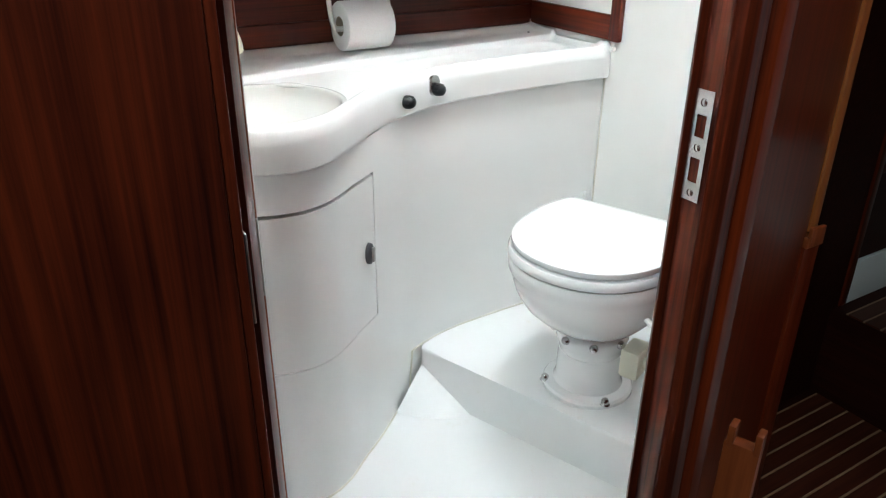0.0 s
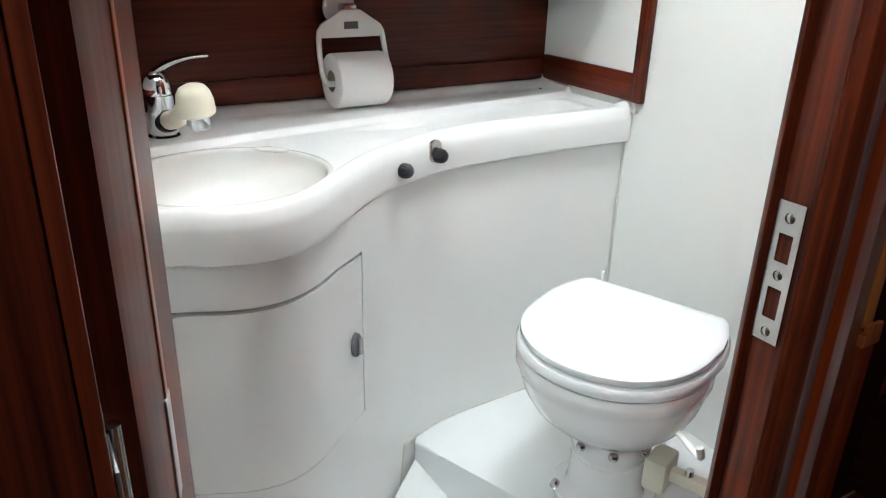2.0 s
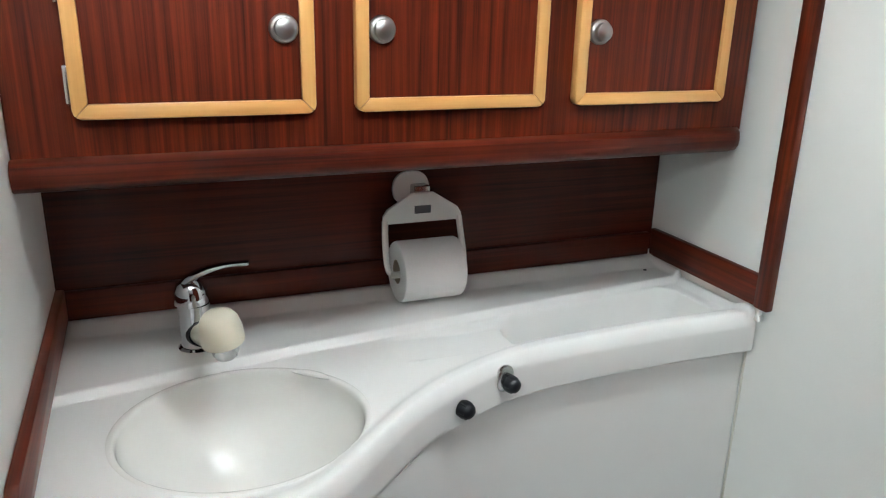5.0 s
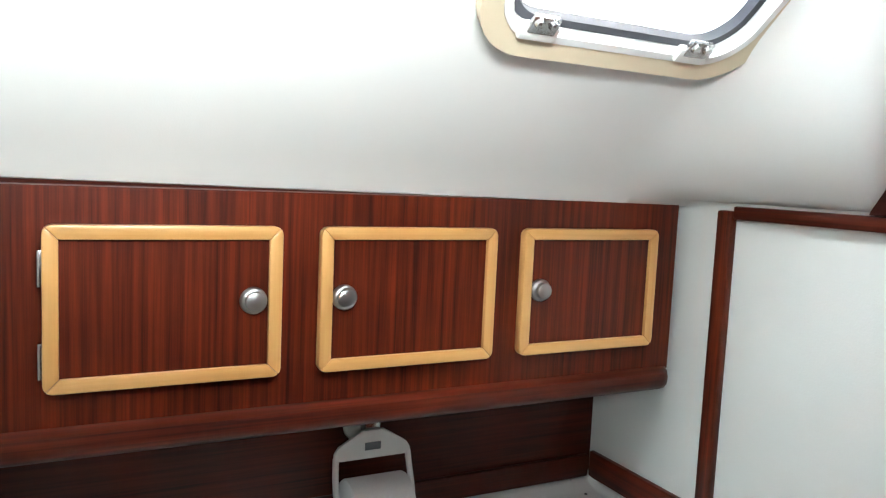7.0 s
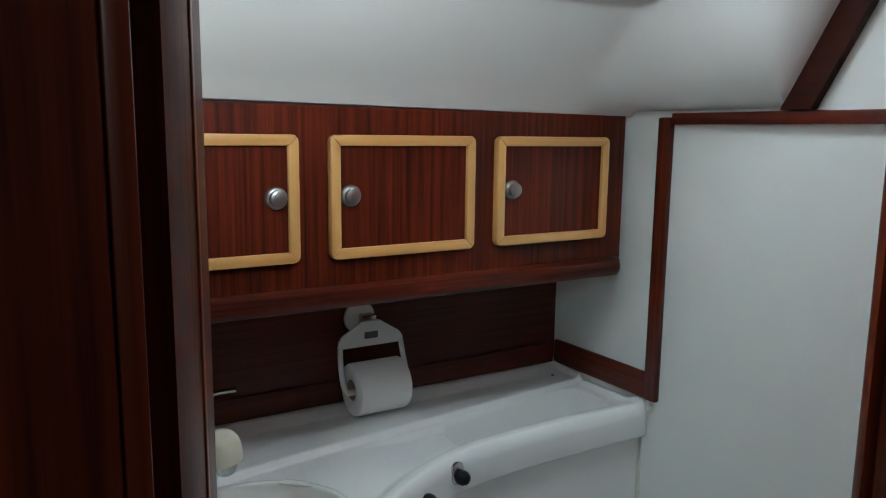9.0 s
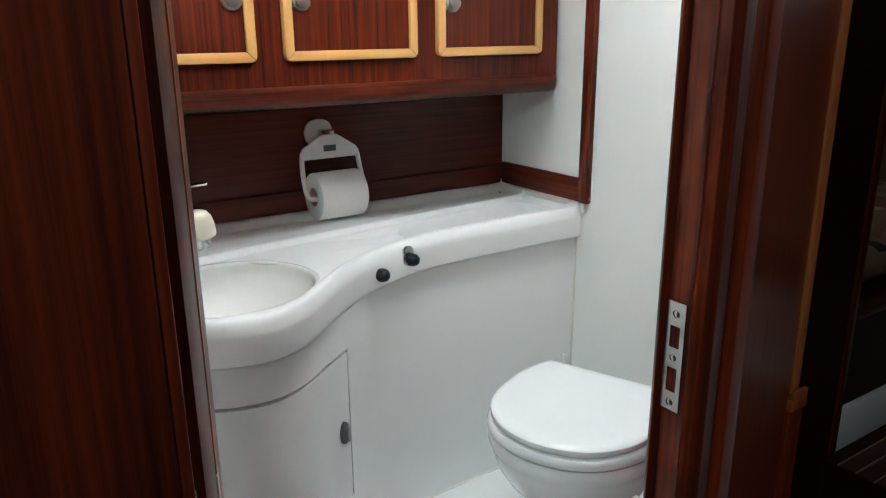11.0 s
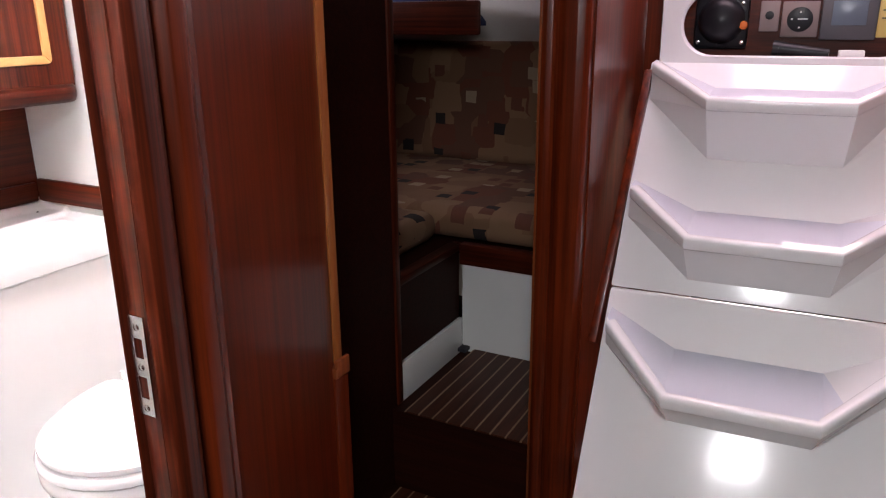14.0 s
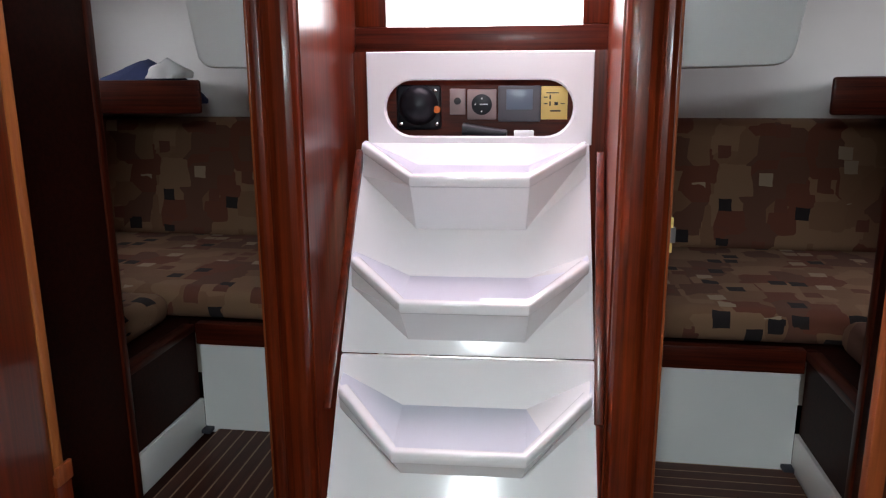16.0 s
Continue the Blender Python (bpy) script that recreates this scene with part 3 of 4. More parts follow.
LATCH = pose(-0.710, body(-0.710) + 0.012, 0.645, 90, 0, TURN)
latch = part("latch", turned(lathe([(0.0, 0.010), (0.009, 0.009), (0.0125, 0.006), (0.013, 0.0)], pose(0, 0, 0), 24), LATCH @ Matrix.Diagonal((1.0, 1.7, 1.0, 1.0))), GREY, locker, "oval grey thumb latch")
part("latch_tab", turned(box(-0.004, 0.004, -0.015, 0.015, 0.008, 0.014, 0.002), LATCH), NICKEL, latch)

for name, x, z, backed in (("A", -0.576, 0.898, False), ("B", -0.486, 0.904, True)):
    knob = thing("valve_knob", (x, front(x), z), "black rubber push knob on the washstand front" + (" with a grey backplate" if backed else ""), "knob", "valve knobs")
    ang = math.degrees(math.atan2(front(x + 0.02) - front(x - 0.02), 0.04))
    K = pose(x, front(x) - 0.004, z, 90, 0, ang)
    part("cap", lathe([(0.0, 0.0225), (0.006, 0.0215), (0.0102, 0.018), (0.0122, 0.012), (0.0126, 0.005), (0.012, -0.002)], K, 24), BLACK, knob)
    for i in range(6):
        a = i * math.pi / 3
        part("grip_rib", tube([K @ Vector((0.0115 * math.cos(a), 0.0115 * math.sin(a), 0.004)), K @ Vector((0.0105 * math.cos(a), 0.0105 * math.sin(a), 0.015))], 0.0020, 6), BLACK, knob)
    if backed:
        part("backplate", turned(prism(rounded(0.030, 0.040, 0.013, 6), -0.003, 0.003, bevel=0.0008), K @ pose(-0.007, 0.009, 0)), STEEL, knob, "grey metal backplate")
# drilled fixings near the corner and a clip on the rim
for x, y, z in ((-0.055, -0.0125, 0.951), (-0.052, -0.06, 0.941)):
    solo("screw_hole", lathe([(0.0, 0.0015), (0.003, 0.0012), (0.0038, 0.0)], pose(x, y, z, 30), 10), GREY, (x, y, z), "small dark screw cap in the washstand rim", "screw", "rim screws")
clip = thing("corner_clip", (-0.010, -0.318, 0.945), "small white plastic clip at the washstand corner", "clip")
part("stub", lathe([(0.0, 0.016), (0.003, 0.0155), (0.0045, 0.010), (0.004, 0.004), (0.005, 0.0)], pose(-0.008, -0.318, 0.942), 14), PLASTIC, clip)
part("foot", box(-0.013, -0.001, -0.324, -0.312, 0.932, 0.943, 0.002), PLASTIC, clip)
# aged sealant along the end wall and the floor joint
solo("sealant_bead", box(-0.0025, 0.0, -0.2985, -0.2945, 0.306, 0.868, 0.0008), SEALANT, (-0.003, -0.305, 0.305), "thin line of aged sealant in the corner", "sealant", kind="structure")
joint = [(x, body(x) + 0.0125, 0.187 if x < -0.56 else 0.308) for x in [LEFT + 0.01 + (LEFT * -1 - 0.52) * i / 40 for i in range(41)]]
solo("floor_joint", tube(joint, 0.003, 8, flat=0.7), SEALANT, (-0.8, -0.5, 0.188), "yellowed sealant joint at the washstand foot", "sealant", kind="structure")

# toilet plinth
P0, P1 = Vector((-0.529, -0.335)), Vector((-0.297, -0.968))
plinth_pts = [tuple(P0 + (P1 - P0) * k) for k in (0, 0.1, 0.3, 0.6, 1.0)] + [(0.0, -0.848), (0.0, -0.27), (-0.50, -0.29)]
solo("toilet_plinth", prism(plinth_pts, 0.150, 0.305, bevel=0.008), FLOOR_COAT, (-0.25, -0.6, 0.185), "white moulded plinth step under the toilet", "plinth", kind="structure")
fair = bmesh.new()
apex = fair.verts.new((-0.528, -0.336, 0.262))
foot = [fair.verts.new(p) for p in ((-0.478, -0.470, 0.1855), (-0.520, -0.462, 0.1855), (-0.560, -0.440, 0.1855), (-0.592, -0.412, 0.1855), (-0.622, -0.380, 0.1855))]
under = fair.verts.new((-0.54, -0.34, 0.184))
for p, q in zip(foot, foot[1:]):
    fair.faces.new((apex, p, q))
    fair.faces.new((under, q, p))
fair.faces.new((apex, under, foot[0]))
fair.faces.new((apex, foot[-1], under))
solo("floor_fairing", fair, FLOOR_COAT, (-0.55, -0.4, 0.185), "white moulded fairing between floor and plinth", "floor", kind="structure")
edge = [(x, body(x) + 0.0125, 0.3065) for x in [-0.525 + 0.52 * i / 20 for i in range(21)]]
solo("plinth_joint", tube(edge, 0.0028, 8, flat=0.7), SEALANT, (-0.25, -0.3, 0.305), "yellowed sealant joint along the plinth", "sealant", kind="structure")

# ---------------------------------------------------------------- tap
tap = thing("mixer_tap", (-0.907, -0.130, 0.93), "chrome basin mixer with a cream pull-out shower head", "tap")
TB = Vector((-0.907, -0.130, 0.930))
part("base_ring", lathe([(0.0, 0.014), (0.024, 0.014), (0.029, 0.009), (0.030, -0.006)], Matrix.Translation(TB), 28), CHROME, tap)
part("body", lathe([(0.0225, 0.010), (0.0230, 0.0795)], Matrix.Translation(TB), 32), CHROME, tap)
part("cap", lathe([(0.0, 0.0805), (0.0245, 0.0805), (0.0248, 0.088), (0.0235, 0.100), (0.0185, 0.111), (0.010, 0.117), (0.0, 0.118)], Matrix.Translation(TB) @ pose(0, 0, 0, 0, -2, 0), 32), CHROME, tap)
lever = smooth_path([TB + Vector(p) for p in ((-0.012, 0.004, 0.098), (-0.004, 0.001, 0.115), (0.016, -0.007, 0.129), (0.046, -0.018, 0.139), (0.074, -0.029, 0.143), (0.079, -0.031, 0.1432))], 5)
part("lever", tube(lever, [0.0185 - 0.0115 * min(1, i / 15) for i in range(len(lever) - 5)] + [0.0072, 0.0072, 0.0068, 0.0058, 0.0035], 16, flat=0.55), CHROME, tap)
SD = Vector((0.18, -0.98, 0.0)).normalized()
part("socket", tube([TB + SD * 0.006 + Vector((0, 0, 0.034)), TB + SD * 0.030 + Vector((0, 0, 0.040))], [0.019, 0.0175], 20), BLACK, tap, "dark socket")
part("sleeve", tube(smooth_path([TB + SD * 0.024 + Vector((0, 0, 0.040)), TB + SD * 0.06 + Vector((0, 0, 0.050)), TB + SD * 0.10 + Vector((0, 0, 0.072)), TB + SD * 0.128 + Vector((0, 0, 0.086))], 5), 0.0155, 18), OLD_PLASTIC, tap, "cream plastic sleeve")
HM = Matrix.Translation(TB + SD * 0.138 + Vector((0, 0, 0.092))) @ pose(0, 0, 0, 6, -8, 0)
head = part("shower_head", lathe([(0.0, 0.026), (0.012, 0.0252), (0.020, 0.0215), (0.0255, 0.013), (0.0282, 0.000), (0.0288, -0.016), (0.0282, -0.0195), (0.0265, -0.0205), (0.0, -0.021)], HM, 32), OLD_PLASTIC, tap, "cream plastic shower head")
part("nozzle", lathe([(0.0, -0.044), (0.013, -0.044), (0.0150, -0.042), (0.0152, -0.036), (0.0180, -0.0355), (0.0185, -0.031), (0.0180, -0.022), (0.0, -0.0212)], HM, 24), CHROME, head, "chrome nozzle")

# ---------------------------------------------------------------- paper holder
holder = thing("paper_holder", (-0.517, -0.004, 1.15), "white toilet-paper holder on the mahogany wall", "paper holder")
part("backplate", turned(prism(rounded(0.066, 0.060, 0.026, 8), 0.0, 0.008, bevel=0.002), pose(-0.528, -0.001, 1.128, 90)), PLASTIC, holder)
part("clamp", box(-0.530, -0.500, -0.030, -0.006, 1.112, 1.136, 0.003), STEEL, holder, "grey metal clamp")
bm = bmesh.new()
outer = [(-0.537, 1.126), (-0.497, 1.126), (-0.452, 1.098), (-0.444, 1.086), (-0.444, 1.074), (-0.588, 1.074), (-0.588, 1.088), (-0.580, 1.100)]
prism(outer, -0.038, -0.031, "y", 0.002, bm)
part("hood", bm, PLASTIC, holder)
part("slot", box(-0.532, -0.502, -0.0395, -0.0375, 1.090, 1.104, 0.0008), GREY, holder)
part("arm", tube(smooth_path([(-0.584, -0.0345, 1.080), (-0.585, -0.040, 1.04), (-0.584, -0.055, 0.998), (-0.570, -0.060, 0.990), (-0.545, -0.060, 0.990)], 5), 0.0055, 12), PLASTIC, holder)
part("arm", tube(smooth_path([(-0.448, -0.0345, 1.080), (-0.446, -0.042, 1.05), (-0.446, -0.055, 1.020), (-0.446, -0.060, 0.998)], 5), 0.0055, 12), PLASTIC, holder)
part("spindle", tube([(-0.583, -0.060, 0.990), (-0.450, -0.060, 0.990)], 0.006, 12), PLASTIC, holder)
roll = thing("toilet_roll", (-0.510, -0.060, 0.94), "white toilet roll on the holder", "toilet roll")
AX = pose(-0.571, -0.058, 0.995, 0, 90, 0)
part("paper", loft([[AX @ Vector((r * math.cos(2 * math.pi * i / 48), r * math.sin(2 * math.pi * i / 48), h)) for i in range(48)] for r, h in ((0.0215, 0.111), (0.0215, 0.0), (0.046, -0.001), (0.0515, 0.001), (0.0530, 0.004), (0.0530, 0.108), (0.0515, 0.111), (0.046, 0.1115), (0.0215, 0.111))], caps=(False, False)), PAPER, roll)
part("core", loft([[AX @ Vector((r * math.cos(2 * math.pi * i / 32), r * math.sin(2 * math.pi * i / 32), h)) for i in range(32)] for r, h in ((0.0212, 0.001), (0.0198, 0.001), (0.0198, 0.110), (0.0212, 0.110), (0.0212, 0.001))], caps=(False, False)), CARD, roll, "grey cardboard core")

# ---------------------------------------------------------------- wall locker with three doors
cab = thing("wall_locker", (-0.55, -0.11, 1.21), "mahogany wall locker with three maple-framed doors", "locker")
part("face", box(LEFT + 0.001, -0.018, -0.222, -0.204, 1.245, 1.545), WOOD_V, cab, smooth=False)
part("base_board", box(LEFT + 0.001, -0.018, -0.204, -0.002, 1.212, 1.230), WOOD_X, cab, smooth=False)
part("top_board", box(LEFT + 0.001, -0.018, -0.204, -0.002, 1.525, 1.540), WOOD_X, cab, smooth=False)
lip = [(-0.196, 1.209), (-0.226, 1.209), (-0.240, 1.213), (-0.2475, 1.222), (-0.249, 1.233), (-0.246, 1.243), (-0.236, 1.249), (-0.196, 1.249)]
rings = []
for x, k in ((LEFT + 0.001, 1.0), (-0.050, 1.0), (-0.036, 0.92), (-0.026, 0.72), (-0.020, 0.40), (-0.018, 0.15)):
    rings.append([(x, -0.196 + (y + 0.196) * k, z) for y, z in lip])
part("lip_moulding", loft(rings), WOOD_X, cab, "rounded mahogany moulding")


def locker_front(x0, x1, hinge_left):
    z0, z1, w, y = 1.2945, 1.4995, 0.0180, -0.2235
    door = part("door", box(x0 + w - 0.004, x1 - w + 0.004, y - 0.010, y, z0 + w - 0.004, z1 - w + 0.004), WOOD_V, cab, "mahogany door panel", smooth=False)
    c, d = 0.010, 0.0029
    for pts, mat in (([(x0 + d, z0 + d), (x0 + c, z0), (x1 - c, z0), (x1 - d, z0 + d), (x1 - w, z0 + w), (x0 + w, z0 + w)], MAPLE_X),
                     ([(x0 + d, z1 - d), (x0 + w, z1 - w), (x1 - w, z1 - w), (x1 - d, z1 - d), (x1 - c, z1), (x0 + c, z1)], MAPLE_X),
                     ([(x0 + d, z0 + d), (x0 + w, z0 + w), (x0 + w, z1 - w), (x0 + d, z1 - d), (x0, z1 - c), (x0, z0 + c)], MAPLE_Z),
                     ([(x1 - d, z0 + d), (x1, z0 + c), (x1, z1 - c), (x1 - d, z1 - d), (x1 - w, z1 - w), (x1 - w, z0 + w)], MAPLE_Z)):
        part("maple_rail", prism(pts, y - 0.0165, y, "y", 0.0022), mat, door, "pale maple edging")
    kx = x1 - 0.038 if hinge_left else x0 + 0.036
    K = pose(kx, y - 0.010, 1.400, 90)
    part("knob", lathe([(0.0, 0.018), (0.010, 0.0178), (0.0128, 0.016), (0.0132, 0.013), (0.0132, 0.0085), (0.016, 0.0075), (0.0178, 0.005), (0.0182, 0.0)], K, 32), NICKEL, door, "brushed nickel push knob")
    hx = x0 - 0.002
    for z in (1.447, 1.335) if hinge_left else ():
        part("hinge", box(hx - 0.003, hx + 0.003, y - 0.012, y, z - 0.022, z + 0.022, 0.001), STEEL, door, "slim steel hinge")


locker_front(-1.0265, -0.7400, True)
locker_front(-0.6865, -0.4040, False)
locker_front(-0.3540, -0.0760, False)

# ---------------------------------------------------------------- deck hatch
hatch = thing("window_1", (-0.33, -0.6, 1.85), "white deck hatch with beige trim and clear pane", "hatch", kind="structure")
HP = Matrix.Translation((-0.375, -0.602, 1.880)) @ pose(0, 0, 0, 0, 0, 0) @ Matrix.Rotation(-SLOPE, 4, "X")
part("trim_frame", ring_plate(rounded(0.448, 0.446, 0.085), rounded(0.392, 0.398, 0.066), HP @ pose(0, 0, 0.004), -0.016, -0.004), BEIGE, hatch, "beige moulded trim")
part("coaming", ring_plate(rounded(0.392, 0.398, 0.066), rounded(0.372, 0.378, 0.060), HP @ pose(0, 0, -0.010), 0.034), GELCOAT, hatch, "white coaming")
part("gasket", ring_plate(rounded(0.371, 0.377, 0.060), rounded(0.350, 0.356, 0.052), HP @ pose(0, 0.0, 0.010), 0.016), SEAL, hatch, "black seal")
pane = part("pane", turned(prism(rounded(0.370, 0.376, 0.058), 0.0265, 0.0325), HP), ACRYLIC, hatch, "clear acrylic pane", smooth=False)
pane.visible_shadow = False
for x in (-0.132, 0.112):
    h = part("hatch_hinge", turned(box(x - 0.019, x + 0.019, 0.160, 0.184, -0.018, -0.010, 0.002), HP), STEEL, hatch, "steel hatch hinge")
    for k in (-0.010, 0.010):
        part("hinge_bolt", turned(lathe([(0.0, -0.024), (0.005, -0.023), (0.007, -0.018), (0.007, -0.010)], pose(x + k, 0.168, 0), 12), HP), STEEL, h)
    part("hinge_block", turned(box(x - 0.026, x + 0.026, 0.174, 0.196, -0.016, -0.004, 0.003), HP), PLASTIC, hatch, "white hinge pad")

# ---------------------------------------------------------------- toilet
toilet = thing("marine_toilet", (-0.29, -0.63, 0.305), "white marine toilet with closed lid on the plinth", "toilet")
D = Vector((-0.932, -0.362, 0))
TM = Matrix.Translation((-0.179, -0.592, 0)) @ Matrix(((D.x, -D.y, 0, 0), (D.y, D.x, 0, 0), (0, 0, 1, 0), (0, 0, 0, 1)))


def lid_outline(grow, n=56):
    """D-shaped seat outline: straight at the hinge, round at the front; local x runs forward."""
    pts = [(0.0 - grow * 0.4, -0.138 - grow), (0.0 - grow * 0.4, 0.138 + grow)]
    out = []
    for i in range(n + 1):
        a = math.pi / 2 - math.pi * i / n
        c, s = math.cos(a), math.sin(a)
        out.append((0.138 + (0.180 + grow) * math.copysign(abs(c) ** 0.92, c), (0.164 + grow) * math.copysign(abs(s) ** 0.95, s)))
    side = [(0.02, 0.148 + grow), (0.06, 0.160 + grow), (0.10, 0.166 + grow)]
    return [pts[0], pts[1]] + side + out + [(x, -y) for x, y in reversed(side)]


def slab(levels):
    return loft([[TM @ Vector((0.15 + (x - 0.15) * 1.0, y, z)) for x, y in lid_outline(g)] for g, z in levels])


part("seat", slab([(-0.016, 0.632), (-0.004, 0.630), (0.001, 0.634), (0.002, 0.643), (-0.002, 0.651), (-0.012, 0.653)]), SEAT_WHITE, toilet, "white toilet seat")
part("lid", slab([(-0.014, 0.6555), (-0.006, 0.656), (-0.004, 0.660), (-0.005, 0.667), (-0.010, 0.671), (-0.020, 0.6725), (-0.07, 0.674)]), SEAT_WHITE, toilet, "closed glossy white lid")
for y in (-0.085, 0.085):
    part("seat_hinge", turned(box(-0.014, 0.012, y - 0.014, y + 0.014, 0.630, 0.652, 0.004), TM), PLASTIC, toilet, "white plastic hinge")


def bowl_ring(cx, rx, ry, z, n=48):
    return [TM @ Vector((cx - 0.004 + rx * (0.935 if rx > 0.12 else 1.0) * math.cos(2 * math.pi * i / n), ry * (0.935 if ry > 0.12 else 1.0) * math.sin(2 * math.pi * i / n), z)) for i in range(n)]


part("bowl", loft([bowl_ring(0.155, 0.150, 0.150, 0.629), bowl_ring(0.155, 0.176, 0.172, 0.628), bowl_ring(0.155, 0.180, 0.176, 0.622), bowl_ring(0.155, 0.180, 0.176, 0.606), bowl_ring(0.155, 0.174, 0.170, 0.598),
                   bowl_ring(0.154, 0.172, 0.168, 0.585), bowl_ring(0.152, 0.164, 0.160, 0.555), bowl_ring(0.148, 0.148, 0.145, 0.525), bowl_ring(0.142, 0.126, 0.125, 0.500), bowl_ring(0.136, 0.102, 0.102, 0.482), bowl_ring(0.130, 0.080, 0.082, 0.470), bowl_ring(0.127, 0.070, 0.072, 0.464)]), PORCELAIN, toilet)
BC = (0.120, 0.0)
neck = part("neck", loft([bowl_ring(BC[0], 0.073, 0.073, 0.468), bowl_ring(BC[0], 0.077, 0.077, 0.462), bowl_ring(BC[0], 0.076, 0.076, 0.430), bowl_ring(BC[0], 0.070, 0.070, 0.415), bowl_ring(BC[0], 0.066, 0.066, 0.400), bowl_ring(BC[0], 0.066, 0.066, 0.360)]), PORCELAIN, toilet)
for a in (-60, -15, 30, 75, 160, 215):
    c, s = math.cos(radians(a)), math.sin(radians(a))
    part("clamp_bolt", turned(lathe([(0.0, 0.010), (0.006, 0.009), (0.009, 0.004), (0.009, 0.0)], pose(BC[0] + 0.0755 * c, 0.0755 * s, 0.443, 0, 90, a), 14), TM), STEEL, neck, "steel bolt head")
part("base_flange", loft([bowl_ring(BC[0], 0.060, 0.060, 0.405), bowl_ring(BC[0], 0.068, 0.068, 0.398), bowl_ring(BC[0], 0.069, 0.069, 0.335), bowl_ring(BC[0], 0.074, 0.074, 0.322), bowl_ring(BC[0], 0.092, 0.092, 0.318), bowl_ring(BC[0], 0.096, 0.096, 0.313), bowl_ring(BC[0], 0.096, 0.096, 0.305)]), PORCELAIN, toilet, "white round base flange")
for a in (-52, 52, 140, 220):
    c, s = math.cos(radians(a)), math.sin(radians(a))
    part("floor_bolt", turned(lathe([(0.0, 0.014), (0.005, 0.013), (0.008, 0.009), (0.008, 0.003), (0.011, 0.0)], pose(BC[0] + 0.090 * c, 0.090 * s, 0.316), 14), TM), STEEL, toilet, "steel floor bolt")
pump = part("pump_block", turned(box(0.085, 0.150, 0.078, 0.120, 0.375, 0.440, 0.008), TM), OLD_PLASTIC, toilet, "yellowed valve block")
part("pump_arm", turned(box(0.105, 0.128, 0.110, 0.205, 0.395, 0.420, 0.006), TM), OLD_PLASTIC, pump)
for y in (0.15, 0.19):
    part("pump_bolt", turned(lathe([(0.0, 0.012), (0.007, 0.011), (0.008, 0.0)], pose(0.118, y, 0.420), 12), TM), STEEL, pump)
part("hose", turned(tube([(0.118, 0.200, 0.408), (0.116, 0.235, 0.405), (0.114, 0.272, 0.403)], [0.019, 0.021, 0.021], 18), TM), HOSE, toilet, "ribbed grey waste hose")
for k in (0.212, 0.242):
    part("hose_clip", turned(tube([(0.117, k, 0.4075), (0.1165, k + 0.012, 0.4065)], 0.0235, 18), TM), STEEL, toilet, "steel hose clip")
part("flush_lever", turned(tube(smooth_path([(0.225, 0.150, 0.570), (0.245, 0.185, 0.562), (0.262, 0.198, 0.570), (0.268, 0.196, 0.590)], 5), [0.006] * 16, 10, flat=0.7), TM), PLASTIC, toilet, "white plastic lever")
peg = turned(lathe([(0.0, 0.046), (0.004, 0.044), (0.005, 0.036), (0.0035, 0.026), (0.005, 0.012), (0.005, 0.0)], pose(-0.012, -0.108, 0.640), 12), TM)
part("lid_peg", peg, PLASTIC, toilet, "white plastic peg")

# ---------------------------------------------------------------- saloon and cabins: setting
CL = -1.627


def mirrored(y):
    return 2 * CL - y


solo("floor_saloon", box(-2.66, 0.60, -3.3, -0.60, -0.06, -0.012), SHADED_BOARD, (-1, -2, -0.06), "dark sub-floor of the saloon", "floor", kind="structure")
solo("wall_saloon_forward", box(-2.70, -2.62, -3.3, -1.06, 0.0, 2.2), WOOD_V, (-2.65, -2, 0), "mahogany forward bulkhead of the saloon", "wall", kind="structure")
solo("wall_saloon_side", box(-2.7, 0.07, -3.36, -3.28, 0.0, 2.2), WOOD_X, (-0.5, -3.3, 0), "mahogany side of the saloon", "wall", kind="structure")
bm = bmesh.new()
for x0, x1, y0, y1 in ((-2.7, -1.74, -3.3, -1.09), (-1.30, 0.30, -3.3, -1.14), (-1.74, -1.30, -3.3, -2.04), (-1.74, -1.30, -1.60, -1.09), (0.30, 0.55, -3.8, -1.99), (0.30, 0.55, -1.26, -0.5), (0.0, 0.55, -1.14, -0.62)):
    box(x0, x1, y0, y1, 1.97, 2.02, bm=bm)
box(0.05, 0.10, -0.84, -0.62, 1.80, 1.97, bm=bm)
box(0.10, 0.55, -0.64, -0.62, 1.80, 1.97, bm=bm)
box(0.05, 0.55, -0.62, 0.5, 1.76, 1.80, bm=bm)
solo("ceiling_saloon", bm, LINER, (-1, -2, 1.97), "white headliner of the saloon", "ceiling", kind="structure")
bm = bmesh.new()
box(0.55, 2.2, -1.26, 0.5, 1.80, 1.85, bm=bm)
box(0.0, 2.2, -3.8, -1.99, 1.80, 1.85, bm=bm)
solo("ceiling_cabins", bm, LINER, (1.2, -1.6, 1.8), "white headliner of the aft cabins", "ceiling", kind="structure")
bm = bmesh.new()
box(2.10, 2.16, -3.8, -1.99, 0.0, 1.9, bm=bm)
box(2.10, 2.16, -1.26, 0.5, 0.0, 1.9, bm=bm)
solo("wall_cabin_aft", bm, LINER, (2.13, -1.6, 0), "white lined aft wall of the cabins", "wall", kind="structure")


